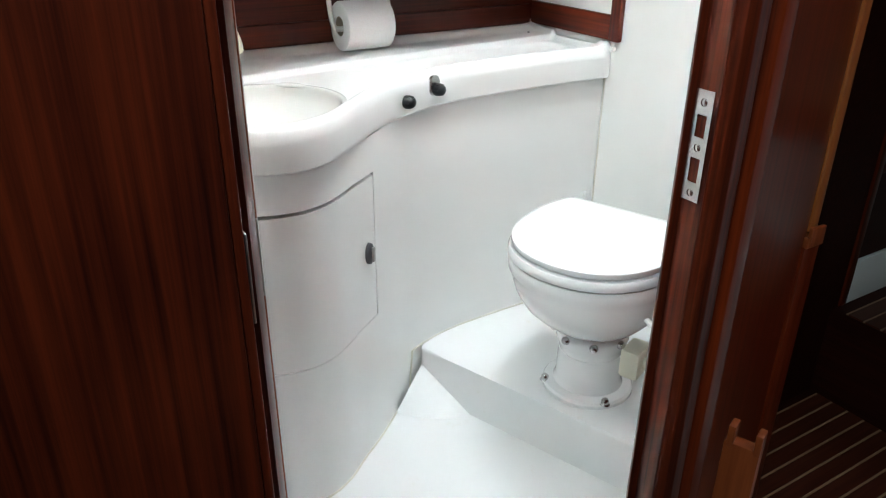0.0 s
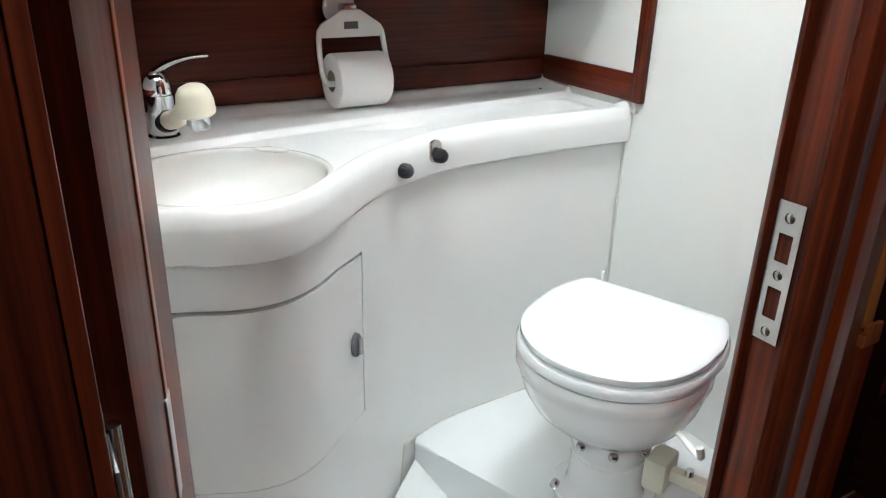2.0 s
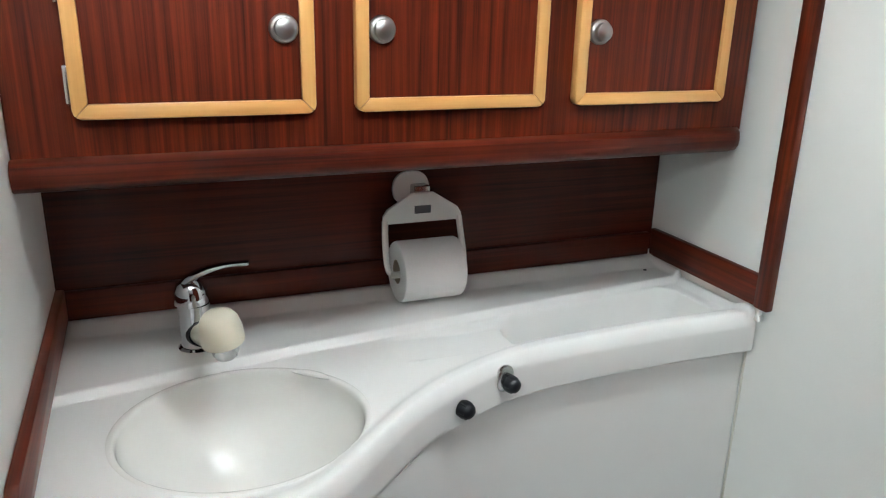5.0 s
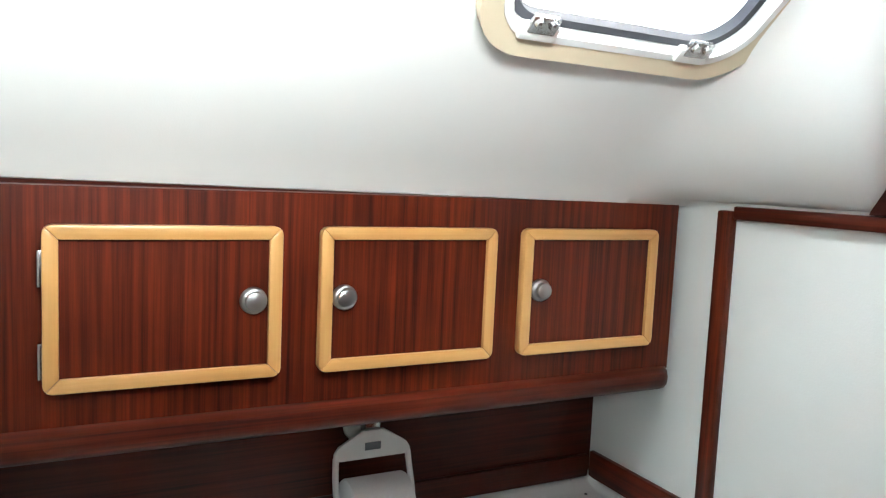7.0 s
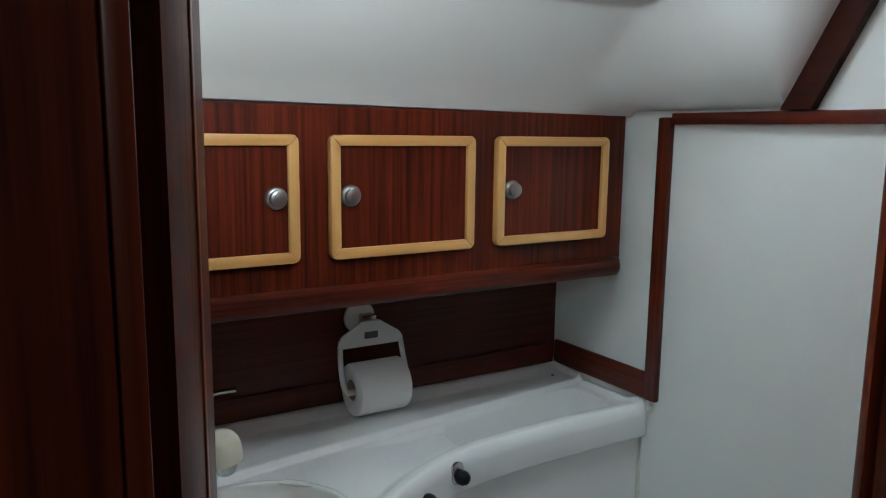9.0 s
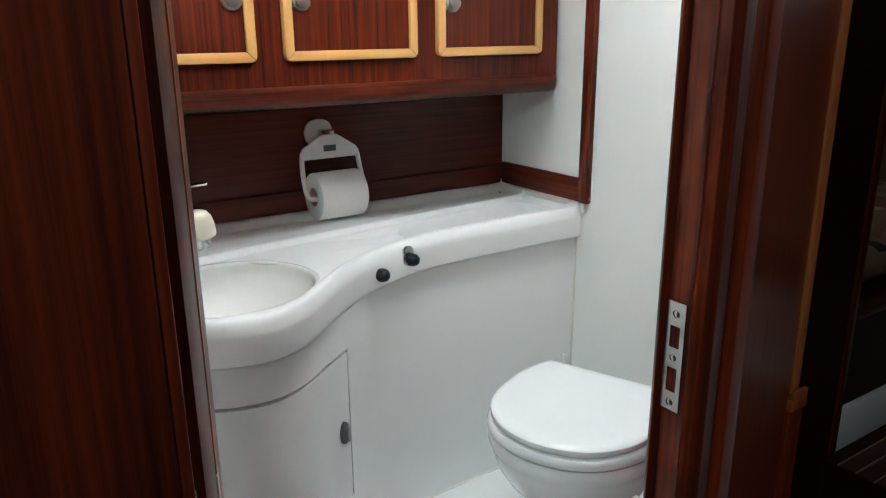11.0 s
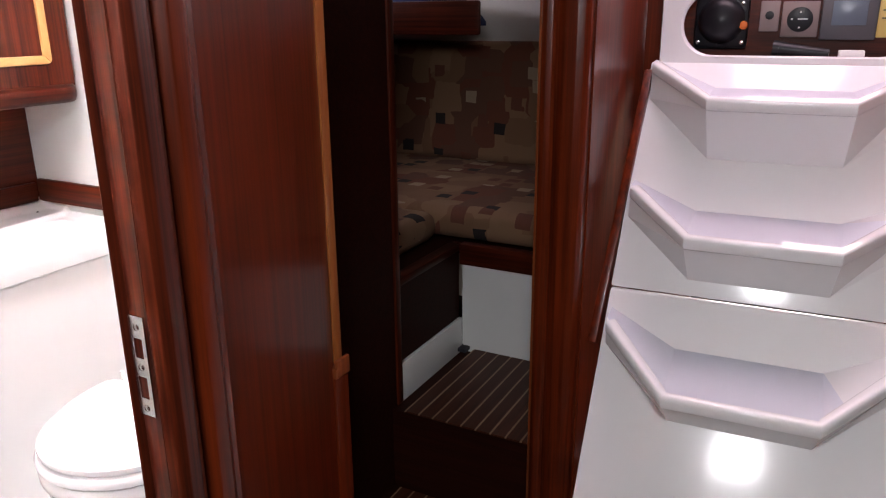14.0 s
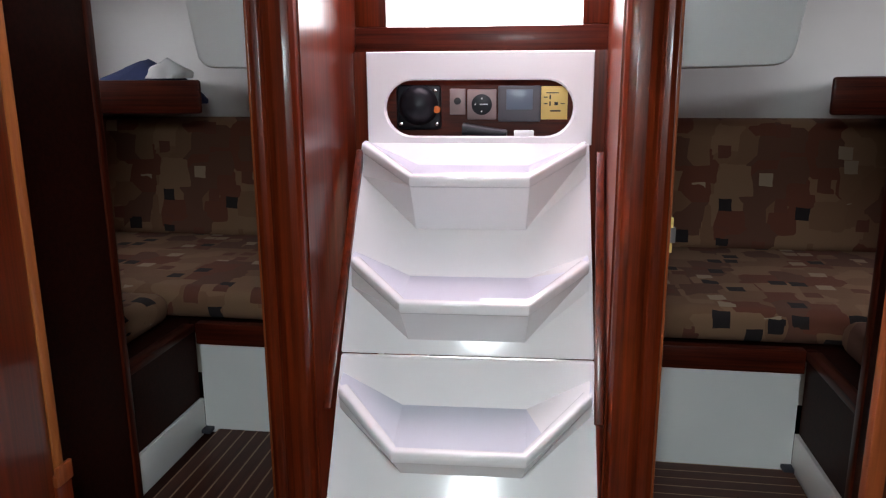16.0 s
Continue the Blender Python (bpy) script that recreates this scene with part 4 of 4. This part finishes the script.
def hull_side(name, y0, y1):
    """Cabin lining with an unseen opening added for the fill lamp."""
    bm = bmesh.new()
    for x0, x1, z0, z1 in ((0.05, 1.02, 0.0, 1.9), (1.48, 2.2, 0.0, 1.9), (1.02, 1.48, 0.0, 1.53), (1.02, 1.48, 1.71, 1.9)):
        box(x0, x1, y0, y1, z0, z1, bm=bm)
    solo(name, bm, LINER, (1.1, (y0 + y1) / 2, 0), "white lined hull side of the cabin with an opening added for light", "wall", kind="structure")


hull_side("wall_cabin_hull", 0.46, 0.52)


hull_side("wall_cabin_hull_far", mirrored(0.52), mirrored(0.46))


def cabin(flip):
    """Aft cabin to one side of the ladder; flip mirrors it across the centre line."""
    side = "starboard" if flip else "port"

    def ys(a, b):
        return (mirrored(b), mirrored(a)) if flip else (a, b)

    def bx(x0, x1, y0, y1, z0, z1, bevel=0.0, segments=2):
        y0, y1 = ys(y0, y1)
        return box(x0, x1, y0, y1, z0, z1, bevel, segments=segments)
    y = ys(-1.145, -0.655)
    solo("cabin_riser", bx(0.545, 0.565, -1.20, -0.60, 0.0, 0.262), SHADED_BOARD, (0.55, sum(y) / 2, 0), "riser under the cabin floor, coloured dark for shade", "step", kind="structure")
    solo("cabin_sub_floor", bx(0.565, 1.04, -1.30, -0.60, 0.20, 0.252), SHADED_BOARD, (0.8, sum(y) / 2, 0.2), "dark sub-floor of the %s cabin" % side, "floor", kind="structure")
    solo("wall_cabin_partition", bx(0.10, 0.585, -0.675, -0.645, 0.0, 1.79), SHADED_BOARD, (0.34, sum(ys(-0.675, -0.645)) / 2, 0), "mahogany partition at the cabin entrance, coloured dark for shade", "wall", kind="structure")
    solo("wall_cabin_forward", bx(0.06, 0.10, -0.815, 0.46, 0.0, 1.755), SHADED_BOARD, (0.075, sum(ys(-0.815, 0.46)) / 2, 0), "mahogany bulkhead behind the washroom, coloured dark for shade", "wall", kind="structure")
    post = thing("partition_post", (0.58, sum(ys(-0.68, -0.64)) / 2, 0), "mahogany post at the cabin entrance", "post", kind="structure")
    part("upright", bx(0.570, 0.600, -0.682, -0.640, 0.262, 1.9, 0.005), WOOD_V, post)
    base = thing("berth", (1.5, sum(ys(-1.2, 0.3)) / 2, 0.262), "mahogany berth base with a white front panel", "berth")
    part("front_panel", bx(1.030, 1.045, -1.30, -0.668, 0.250, 0.572), LAMINATE, base, "white laminate front")
    part("front_rail", bx(1.020, 1.060, -1.30, -0.660, 0.574, 0.648, 0.005), WOOD_Y, base, "mahogany fiddle rail")
    part("side_panel", bx(0.600, 1.030, -0.655, -0.635, 0.250, 0.620), SHADED_BOARD, base, "mahogany side panel, coloured dark for shade")
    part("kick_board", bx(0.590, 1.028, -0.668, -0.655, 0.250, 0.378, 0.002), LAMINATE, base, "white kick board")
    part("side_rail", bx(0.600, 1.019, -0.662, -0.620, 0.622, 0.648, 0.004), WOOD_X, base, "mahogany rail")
    part("deck_board", bx(0.600, 2.10, -0.618, 0.46, 0.600, 0.640), SHADED_BOARD, base)
    part("deck_board", bx(1.061, 2.10, -1.30, -0.618, 0.600, 0.640), SHADED_BOARD, base)
    part("skirting", bx(0.99, 1.028, -0.700, -0.668, 0.262, 0.276, 0.003), SEAL, base, "dark floor batten")
    solo("berth_cushion", bx(1.050, 1.95, -1.28, 0.44, 0.648, 0.760, 0.045, 5), FABRIC, (1.5, sum(ys(-1.28, 0.44)) / 2, 0.648), "patchwork-print berth cushion on the base", "cushion", "berth cushions")
    solo("berth_cushion", bx(0.63, 1.046, -0.572, 0.44, 0.645, 0.750, 0.045, 5), FABRIC, (0.84, sum(ys(-0.572, 0.44)) / 2, 0.645), "short patchwork-print berth cushion beside the partition", "cushion", "berth cushions")
    back = bx(-0.05, 0.05, -1.28, 0.42, 0.0, 0.535, 0.04, 5)
    M = Matrix.Translation((1.93, 0, 0.745)) @ Matrix.Rotation(radians(6), 4, "Y")
    solo("back_cushion", turned(back, M), FABRIC, (1.93, sum(ys(-1.28, 0.42)) / 2, 0.745), "patchwork-print back cushion leaning on the lining", "cushion", "back cushions")
    shelf = thing("cabin_shelf", (1.72, sum(ys(-0.47, 0.44)) / 2, 1.30), "dark mahogany cabin shelf with a deep rail", "shelf")
    def plan(pts):
        return [(x, mirrored(y) if flip else y) for x, y in pts]
    part("shelf_board", prism(plan(((1.505, -0.48), (1.505, 0.45), (2.09, 0.45), (2.09, -0.12))), 1.330, 1.346), SHADED_BOARD, shelf)
    part("shelf_rail", bx(1.485, 1.510, -0.512, 0.45, 1.315, 1.440, 0.010), WOOD_Y, shelf, "rounded mahogany rail")
    part("shelf_end", prism(plan(((1.512, -0.495), (2.09, -0.135), (2.09, -0.115), (1.512, -0.475))), 1.315, 1.440, bevel=0.006), WOOD_X, shelf)
    # cockpit footwell underside
    foot = bmesh.new()
    prof = [(-0.845, 1.50), (-0.86, 1.480), (-0.885, 1.470), (-1.238, 1.462), (-1.238, 1.80), (-0.80, 1.80)] if flip else [(-0.86, 1.50), (-0.875, 1.482), (-0.895, 1.474), (-1.238, 1.466), (-1.238, 1.80), (-0.81, 1.80)]
    prism([(mirrored(a), z) if flip else (a, z) for a, z in prof], 0.78, 1.35, "x", 0.012, foot)
    solo("cockpit_moulding", foot, GELCOAT, (1.05, sum(ys(-1.29, -0.85)) / 2, 1.48), "smooth white moulding hanging under the cabin ceiling", "moulding", "cockpit mouldings", kind="structure")


cabin(False)
cabin(True)
lock = thing("door_edge_strip", (0.06, mirrored(-0.862), 0), "mahogany edge of the cabin doorway", "door trim", kind="structure")
part("upper_strip", box(0.045, 0.072, mirrored(-0.845), mirrored(-0.876), 0.0, 2.0, 0.004), WOOD_LIT, lock)
solo("wall_saloon_aft", box(0.04, 0.07, -3.8, mirrored(-0.84), 0.0, 2.0), VARNISH_LIT, (0.055, -2.9, 0), "varnished mahogany bulkhead beside the cabin door", "wall", kind="structure")

# floor planks: dark strips with pale inlays
for x0, x1, y0, y1, top, along, name in ((-2.6, 0.543, -3.25, -1.16, 0.0, "x", "floor_saloon"), (-0.45, 0.543, -1.155, -0.65, 0.0, "x", "floor_saloon"), (0.548, 1.028, -1.22, -0.672, 0.266, "x", "cabin_sub_floor"), (0.548, 1.028, mirrored(-0.672), mirrored(-1.22), 0.266, "y", "cabin_sub_floor.001")):
    owner = bpy.data.objects[name]
    a0, a1 = (y0, y1) if along == "x" else (x0, x1)
    step, n = 0.046, int((a1 - a0) / 0.046)
    meshes = {}
    for i in range(n):
        a = a0 + i * step
        for kind, lo, hi, h, mat in (("plank", a, a + 0.0395, 0.0, TEAK if along == "x" else TEAK_Y), ("inlay_strip", a + 0.040, a + 0.0455, -0.0006, HOLLY)):
            if kind not in meshes:
                b = box(x0, x1, 0, hi - lo, -0.011, 0.0) if along == "x" else box(0, hi - lo, y0, y1, -0.011, 0.0)
                meshes[kind] = link(kind, b, mat, (0, 0, 0), False)
            ob = new(kind, meshes[kind])
            ob.parent = owner
            where = Vector((0, lo, top + h)) if along == "x" else Vector((lo, 0, top + h))
            ob.location = where - owner.location

# ---------------------------------------------------------------- ladder surround
for s in (0, 1):
    def fy(a, b):
        return (mirrored(b), mirrored(a)) if s else (a, b)
    inward = 0.022 * s
    y0, y1 = fy(-1.262, -1.240)
    solo("wall_ladder_side", box(0.47, 2.10, y0 + inward, y1 + inward, 0.0, 1.97), VARNISH_LIT, (0.8, y0, 0), "glossy mahogany panel beside the ladder", "wall", kind="structure")
    y0, y1 = fy(-1.240, -1.145)
    pil = thing("pillar", (0.46, (y0 + y1) / 2, 0), "rounded mahogany pillar between cabin door and ladder", "pillar", "pillars")
    part("shaft", prism([(p[0], mirrored(p[1]) + inward if s else p[1]) for p in ((0.52, -1.145), (0.455, -1.145), (0.442, -1.150), (0.437, -1.162), (0.440, -1.176), (0.447, -1.182), (0.440, -1.190), (0.434, -1.205), (0.434, -1.232), (0.440, -1.248), (0.452, -1.256), (0.469, -1.258), (0.52, -1.239))], 0.0, 1.97, bevel=0.0015), VARNISH_LIT, pil)
    y0, y1 = fy(-1.150, -1.1445)
    part("door_lipping", box(0.448, 0.476, y0 - 0.003 + inward, y1 + 0.003 + inward, 0.0, 1.95, 0.002), WOOD_LIT, pil)
    # sloping batten that carries the ladder
    y0, y1 = fy(-1.3085, -1.288)
    solo("ladder_batten", prism([(0.435, 0.655), (0.462, 0.640), (0.842, 1.205), (0.842, 1.25), (0.825, 1.25)], y0, y1, "y", 0.003), VARNISH_LIT, (0.6, y0, 0.6), "mahogany batten along the ladder side", "batten", "ladder battens")
    y0, y1 = (-1.970, -1.912) if s else (-1.310, -1.263)
    solo("ladder_cheek", box(0.916, 0.938, y0, y1, 0.6, 1.516), VARNISH_LIT, (0.9, y0, 0.6), "mahogany filler beside the ladder panel", "trim", kind="structure")
    y0, y1 = fy(-1.353, -1.263)
    solo("companionway_jamb", box(0.945, 0.985, y0, y1, 1.585, 1.97, 0.004), VARNISH_LIT, (0.95, y0, 1.585), "mahogany side of the companionway opening", "jamb", kind="structure")
solo("companionway_sill", box(0.940, 0.990, mirrored(-1.263), -1.263, 1.500, 1.584, 0.004), WOOD_Y, (0.95, CL, 1.500), "mahogany sill under the companionway opening", "sill", kind="structure")
glow = bpy.data.materials.new("bright_sky")
glow.use_nodes = True
glow.node_tree.nodes["Principled BSDF"].inputs["Emission Color"].default_value = (0.95, 0.98, 1.0, 1)
glow.node_tree.nodes["Principled BSDF"].inputs["Emission Strength"].default_value = 4.0
solo("backdrop", box(3.4, 3.42, -4.5, 1.5, 1.2, 3.6), glow, (3.4, CL, 1.2), "bright open sky behind the companionway", "sky", kind="structure", smooth=False)
solo("backdrop_hull", box(-3.0, 7.0, 1.9, 1.92, 1.2, 6.5), glow, (-0.3, 1.9, 1.5), "bright open sky above the deck", "sky", kind="structure", smooth=False)
catch = thing("door_catch", (0.44, mirrored(-1.143) + 0.022, 1.07), "small brass door catch on the pillar", "catch")
part("plate", box(0.449, 0.475, mirrored(-1.1412) + 0.022, mirrored(-1.1375) + 0.022, 1.07, 1.145, 0.001), YELLOW, catch)
part("tongue", box(0.440, 0.452, mirrored(-1.1410) + 0.022, mirrored(-1.134) + 0.022, 1.095, 1.125, 0.002), NICKEL, catch)

# ---------------------------------------------------------------- ladder
LM = Matrix.Translation((0.6, CL, 0)) @ Matrix.Rotation(radians(3), 4, "Z") @ Matrix.Translation((-0.6, -CL, 0))
ladder = thing("companionway_ladder", (0.35, CL, 0), "glossy white moulded companionway ladder with three winged steps", "ladder")
HALF = 0.317


def panel_x(z):
    return 0.535 + 0.68 * (z - 0.766)


def sheet(z0, z1, thick=0.02):
    """Sloping flat panel between two heights."""
    a, b = panel_x(z0), panel_x(z1)
    return turned(prism([(a, z0), (b, z1), (b + thick, z1), (a + thick, z0)], CL - HALF, CL + HALF, "y", 0.005), LM)


part("upper_panel", sheet(0.7685, 1.268), LADDER_COAT, ladder)
part("lower_panel", sheet(0.0, 0.7635), LADDER_COAT, ladder)


def oval_panel():
    z0, z1, x, half = 1.262, 1.515, 0.877, 0.311
    cz, a, r = 1.362, 0.258, 0.076
    inner = [(a - r + r * math.cos(t), r * math.sin(t)) for t in [radians(-90 + 180 * i / 16) for i in range(17)]]
    inner += [(-(a - r) + r * math.cos(t), r * math.sin(t)) for t in [radians(90 + 180 * i / 16) for i in range(17)]]
    outer = []
    for px, pz in inner:
        k = min(half / abs(px) if px else 9, ((z1 - cz) if pz > 0 else (cz - z0)) / abs(pz) if pz else 9)
        outer.append((px * k, pz * k))
    for cx, cz2 in ((half, z1 - cz), (-half, z1 - cz), (half, z0 - cz), (-half, z0 - cz)):
        i = min(range(len(outer)), key=lambda q: math.hypot(outer[q][0] - cx, outer[q][1] - cz2))
        outer[i] = (cx, cz2)
    M = LM @ Matrix.Translation((x, CL - 0.012, cz)) @ Matrix(((0, 0, -1, 0), (-1, 0, 0, 0), (0, 1, 0, 0), (0, 0, 0, 1)))
    bm = bmesh.new()

    def row(pts, d, s=1.0):
        return [bm.verts.new(M @ Vector((p[0] * s, p[1] * s, d))) for p in pts]
    grow = [(p[0] * 1.022, p[1] * 1.05) for p in inner]
    rows = [row(outer, -0.018), row(outer, -0.004), row([(p[0] * 0.992, p[1] * 0.98) for p in outer], 0.0), row(grow, 0.0), row(inner, -0.005), row(inner, -0.018)]
    n = len(inner)
    for p, q in zip(rows, rows[1:]):
        for i in range(n):
            bm.faces.new((p[i], p[(i + 1) % n], q[(i + 1) % n], q[i]))
    return bm


part("oval_panel", oval_panel(), LADDER_COAT, ladder, "white panel with an oval cut-out")


def step(z, xf, lift, half_front, drop, rise):
    """A winged step: flat tread in front, wings bent up to the sides, a moulded bracket under it."""
    lip = 0.026
    stations = [(-0.305, 0.055, 1.0), (-half_front, xf, 0.0), (half_front, xf, 0.0), (0.305, 0.055, 1.0)]
    tops, brackets = bmesh.new(), bmesh.new()
    front_pts, back_pts = [], []
    for yy, x, up in stations:
        zz = z + lift * up
        zb = zz + rise * (1.0 - 0.6 * up)
        bx_ = panel_x(zb) + 0.004
        fx = x if not up else panel_x(zz) - x
        front_pts.append(Vector((fx, CL + yy, zz)))
        back_pts.append(Vector((bx_, CL + yy, zb + 0.002)))
    # tread surface
    loft([[f + Vector((0.020, 0, 0.0032)) for f in front_pts], back_pts], tops, caps=(False, False), closed=False)
    # bracket
    low = []
    for (yy, x, up), f in zip(stations, front_pts):
        zl = z - drop + (lift + drop * 0.42) * up
        xl = panel_x(zl) - 0.002
        low.append(Vector((xl, CL + yy * (0.955 if not up else 1.0), zl)))
    loft([[f + Vector((0.010, 0, -lip)) for f in front_pts], low], brackets, caps=(False, False), closed=False)
    loft([back_pts, [f + Vector((0.012, 0, 0.001)) for f in front_pts]], brackets, caps=(False, False), closed=False)
    # rounded nose along the front
    rings = []
    for k, f in enumerate(front_pts):
        d = (front_pts[min(k + 1, 3)] - front_pts[max(k - 1, 0)])
        d.z = 0
        d.normalize()
        n = Vector((-d.y, d.x, 0))
        n = n if n.x > 0 else -n
        c = f + n * 0.016 + Vector((0, 0, -0.013))
        rings.append([c + n * 0.016 * math.copysign(abs(math.cos(a)) ** 0.6, math.cos(a)) + Vector((0, 0, 0.0165 * math.copysign(abs(math.sin(a)) ** 0.7, math.sin(a)))) for a in [2 * math.pi * q / 20 for q in range(20)]])
    nose = loft(rings)
    return turned(tops, LM), turned(brackets, LM), turned(nose, LM)


for z, xf, lift, hf, drop, rise in ((1.203, 0.655, 0.066, 0.152, 0.150, 0.006), (0.928, 0.462, 0.062, 0.153, 0.126, 0.012), (0.634, 0.286, 0.080, 0.150, 0.100, 0.030)):
    tops, brackets, nose = step(z, xf, lift, hf, drop, rise)
    s = part("step", brackets, LADDER_COAT, ladder, "white moulded step bracket", smooth=False)
    part("tread", tops, TREAD, s, "pale grey non-slip tread", smooth=False)
    part("nosing", nose, LADDER_COAT, s, "rounded white nosing")

# instruments behind the oval cut-out
solo("engine_panel_board", turned(box(0.955, 0.975, CL - 0.31, CL + 0.31, 1.22, 1.497), LM), WOOD_Y, (0.96, CL, 1.22), "mahogany board behind the ladder cut-out", "board", kind="structure")


def at_board(w, h, y, z, d, bevel=0.002):
    """A flat unit on the board; y is measured from its middle, positive to port."""
    return turned(box(0.955 - d, 0.9545, CL - 0.02 + y - w / 2, CL - 0.02 + y + w / 2, z - h / 2, z + h / 2, bevel), LM)


def facing(y, z, d):
    return LM @ pose(0.955 - d, CL - 0.02 + y, z, 0, -90, 0)


comp = thing("bulkhead_compass", (0.95, CL + 0.185, 1.30), "round black bulkhead compass with an amber lens", "compass")
part("housing", at_board(0.128, 0.125, 0.182, 1.362, 0.012, 0.01), BLACK, comp)
part("dome", lathe([(0.056, 0.0), (0.056, 0.010), (0.046, 0.030), (0.028, 0.043), (0.0, 0.047)], facing(0.182, 1.368, 0.012), 28), BLACK, comp)
part("lens", lathe([(0.011, 0.0), (0.010, 0.008), (0.0, 0.011)], facing(0.128, 1.357, 0.030), 16), AMBER, comp, "amber lens")
for y, z in ((0.235, 1.315), (0.130, 1.315), (0.135, 1.410)):
    part("screw", lathe([(0.006, 0.0), (0.005, 0.003), (0.0, 0.004)], facing(y, z, 0.012), 12), STEEL, comp)
part("mark_bar", at_board(0.014, 0.006, 0.184, 1.315, 0.014, 0.0008), PLASTIC, comp)
sw = thing("switch_unit", (0.95, CL + 0.07, 1.33), "small taupe switch with a dark button", "switch")
part("plate", at_board(0.044, 0.072, 0.071, 1.378, 0.012), TAUPE, sw)
part("button", lathe([(0.010, 0.0), (0.010, 0.004), (0.0, 0.005)], facing(0.071, 1.380, 0.012), 20), BLACK, sw)
dial = thing("dial_gauge", (0.95, CL + 0.0, 1.33), "square taupe gauge with a black dial", "gauge")
part("plate", at_board(0.082, 0.084, 0.002, 1.370, 0.012), TAUPE, dial)
part("face", lathe([(0.029, 0.0), (0.029, 0.004), (0.026, 0.005), (0.0, 0.005)], facing(0.002, 1.370, 0.012), 28), BLACK, dial, "black dial face")
part("needle", at_board(0.022, 0.003, -0.004, 1.371, 0.0185, 0.0005), PLASTIC, dial)
for y, z in ((0.002, 1.387), (0.002, 1.351), (0.020, 1.371)):
    part("tick", at_board(0.004, 0.004, y, z, 0.018, 0.0005), PLASTIC, dial)
disp = thing("display_unit", (0.95, CL - 0.10, 1.33), "dark grey instrument with a pale screen", "instrument")
part("case", at_board(0.120, 0.100, -0.104, 1.372, 0.016, 0.004), GREY, disp)
part("screen", at_board(0.074, 0.056, -0.104, 1.384, 0.0175, 0.001), SCREEN, disp, "pale grey screen")
sign = thing("yellow_notice", (0.95, CL - 0.20, 1.33), "yellow notice plate with black marks", "sign")
part("plate", at_board(0.074, 0.092, -0.202, 1.374, 0.004, 0.001), YELLOW, sign)
for y, z, w, h in ((-0.178, 1.390, 0.010, 0.003), (-0.178, 1.372, 0.010, 0.003), (-0.190, 1.390, 0.004, 0.012), (-0.190, 1.372, 0.004, 0.012), (-0.207, 1.372, 0.010, 0.009), (-0.205, 1.352, 0.030, 0.004), (-0.196, 1.402, 0.034, 0.003), (-0.226, 1.372, 0.012, 0.002)):
    part("mark", at_board(w, h, y, z, 0.005, 0), INK, sign, smooth=False)
tray = solo("instrument_shelf", turned(box(0.885, 0.9545, CL - 0.30, CL + 0.30, 1.266, 1.280), LM), WOOD_Y, (0.92, CL, 1.27), "narrow mahogany ledge behind the cut-out", "shelf", kind="structure")
torch = thing("torch", (0.92, CL, 1.281), "black torch lying on the ledge", "torch")
part("barrel", turned(tube([(0.915, CL + 0.02, 1.302), (0.905, CL - 0.09, 1.291)], [0.017, 0.011], 16), LM), BLACK, torch)
part("rim", turned(tube([(0.916, CL + 0.034, 1.303), (0.915, CL + 0.02, 1.302)], [0.019, 0.018], 16), LM), BLACK, torch)
solo("folded_paper", turned(box(0.895, 0.925, CL - 0.165, CL - 0.110, 1.281, 1.300, 0.002), LM), PAPER, (0.91, CL - 0.13, 1.281), "folded white paper on the ledge", "paper")

# clothes and a book on the port shelf
def heap(cx, cy, cz, rx, ry, h, seed, n=26):
    rng = random.Random(seed)
    off = Vector((rng.uniform(0, 50), rng.uniform(0, 50), 0))
    rings = []
    for k in range(9):
        t = k / 8
        rings.append([Vector((cx + rx * (1 - t ** 2 * 0.9) * math.cos(2 * math.pi * i / n), cy + ry * (1 - t ** 2 * 0.9) * math.sin(2 * math.pi * i / n), cz + h * t)) for i in range(n)])
    bm = loft(rings)
    for v in bm.verts:
        d = noise.noise_vector(v.co * 14 + off)
        v.co += Vector((d.x * 0.035, d.y * 0.045, d.z * 0.02 if v.co.z > cz + 0.01 else 0))
        v.co.z = max(v.co.z, cz)
    return bm


solo("folded_clothes", heap(1.63, -0.22, 1.347, 0.10, 0.24, 0.17, 3), NAVY, (1.63, -0.22, 1.347), "rumpled navy clothes on the cabin shelf", "clothes", "clothes on the shelf")
solo("folded_clothes", heap(1.575, -0.34, 1.445, 0.05, 0.10, 0.07, 5), WHITE_CLOTH, (1.575, -0.34, 1.445), "rumpled white cloth on the navy clothes", "clothes", "clothes on the shelf")
solo("book", turned(box(-0.09, 0.09, -0.12, 0.12, 0, 0.035, 0.004), pose(1.68, 0.20, 1.40, 14, 0, 12)), BOOK_RED, (1.68, 0.20, 1.40), "dark red book on the cabin shelf", "book")
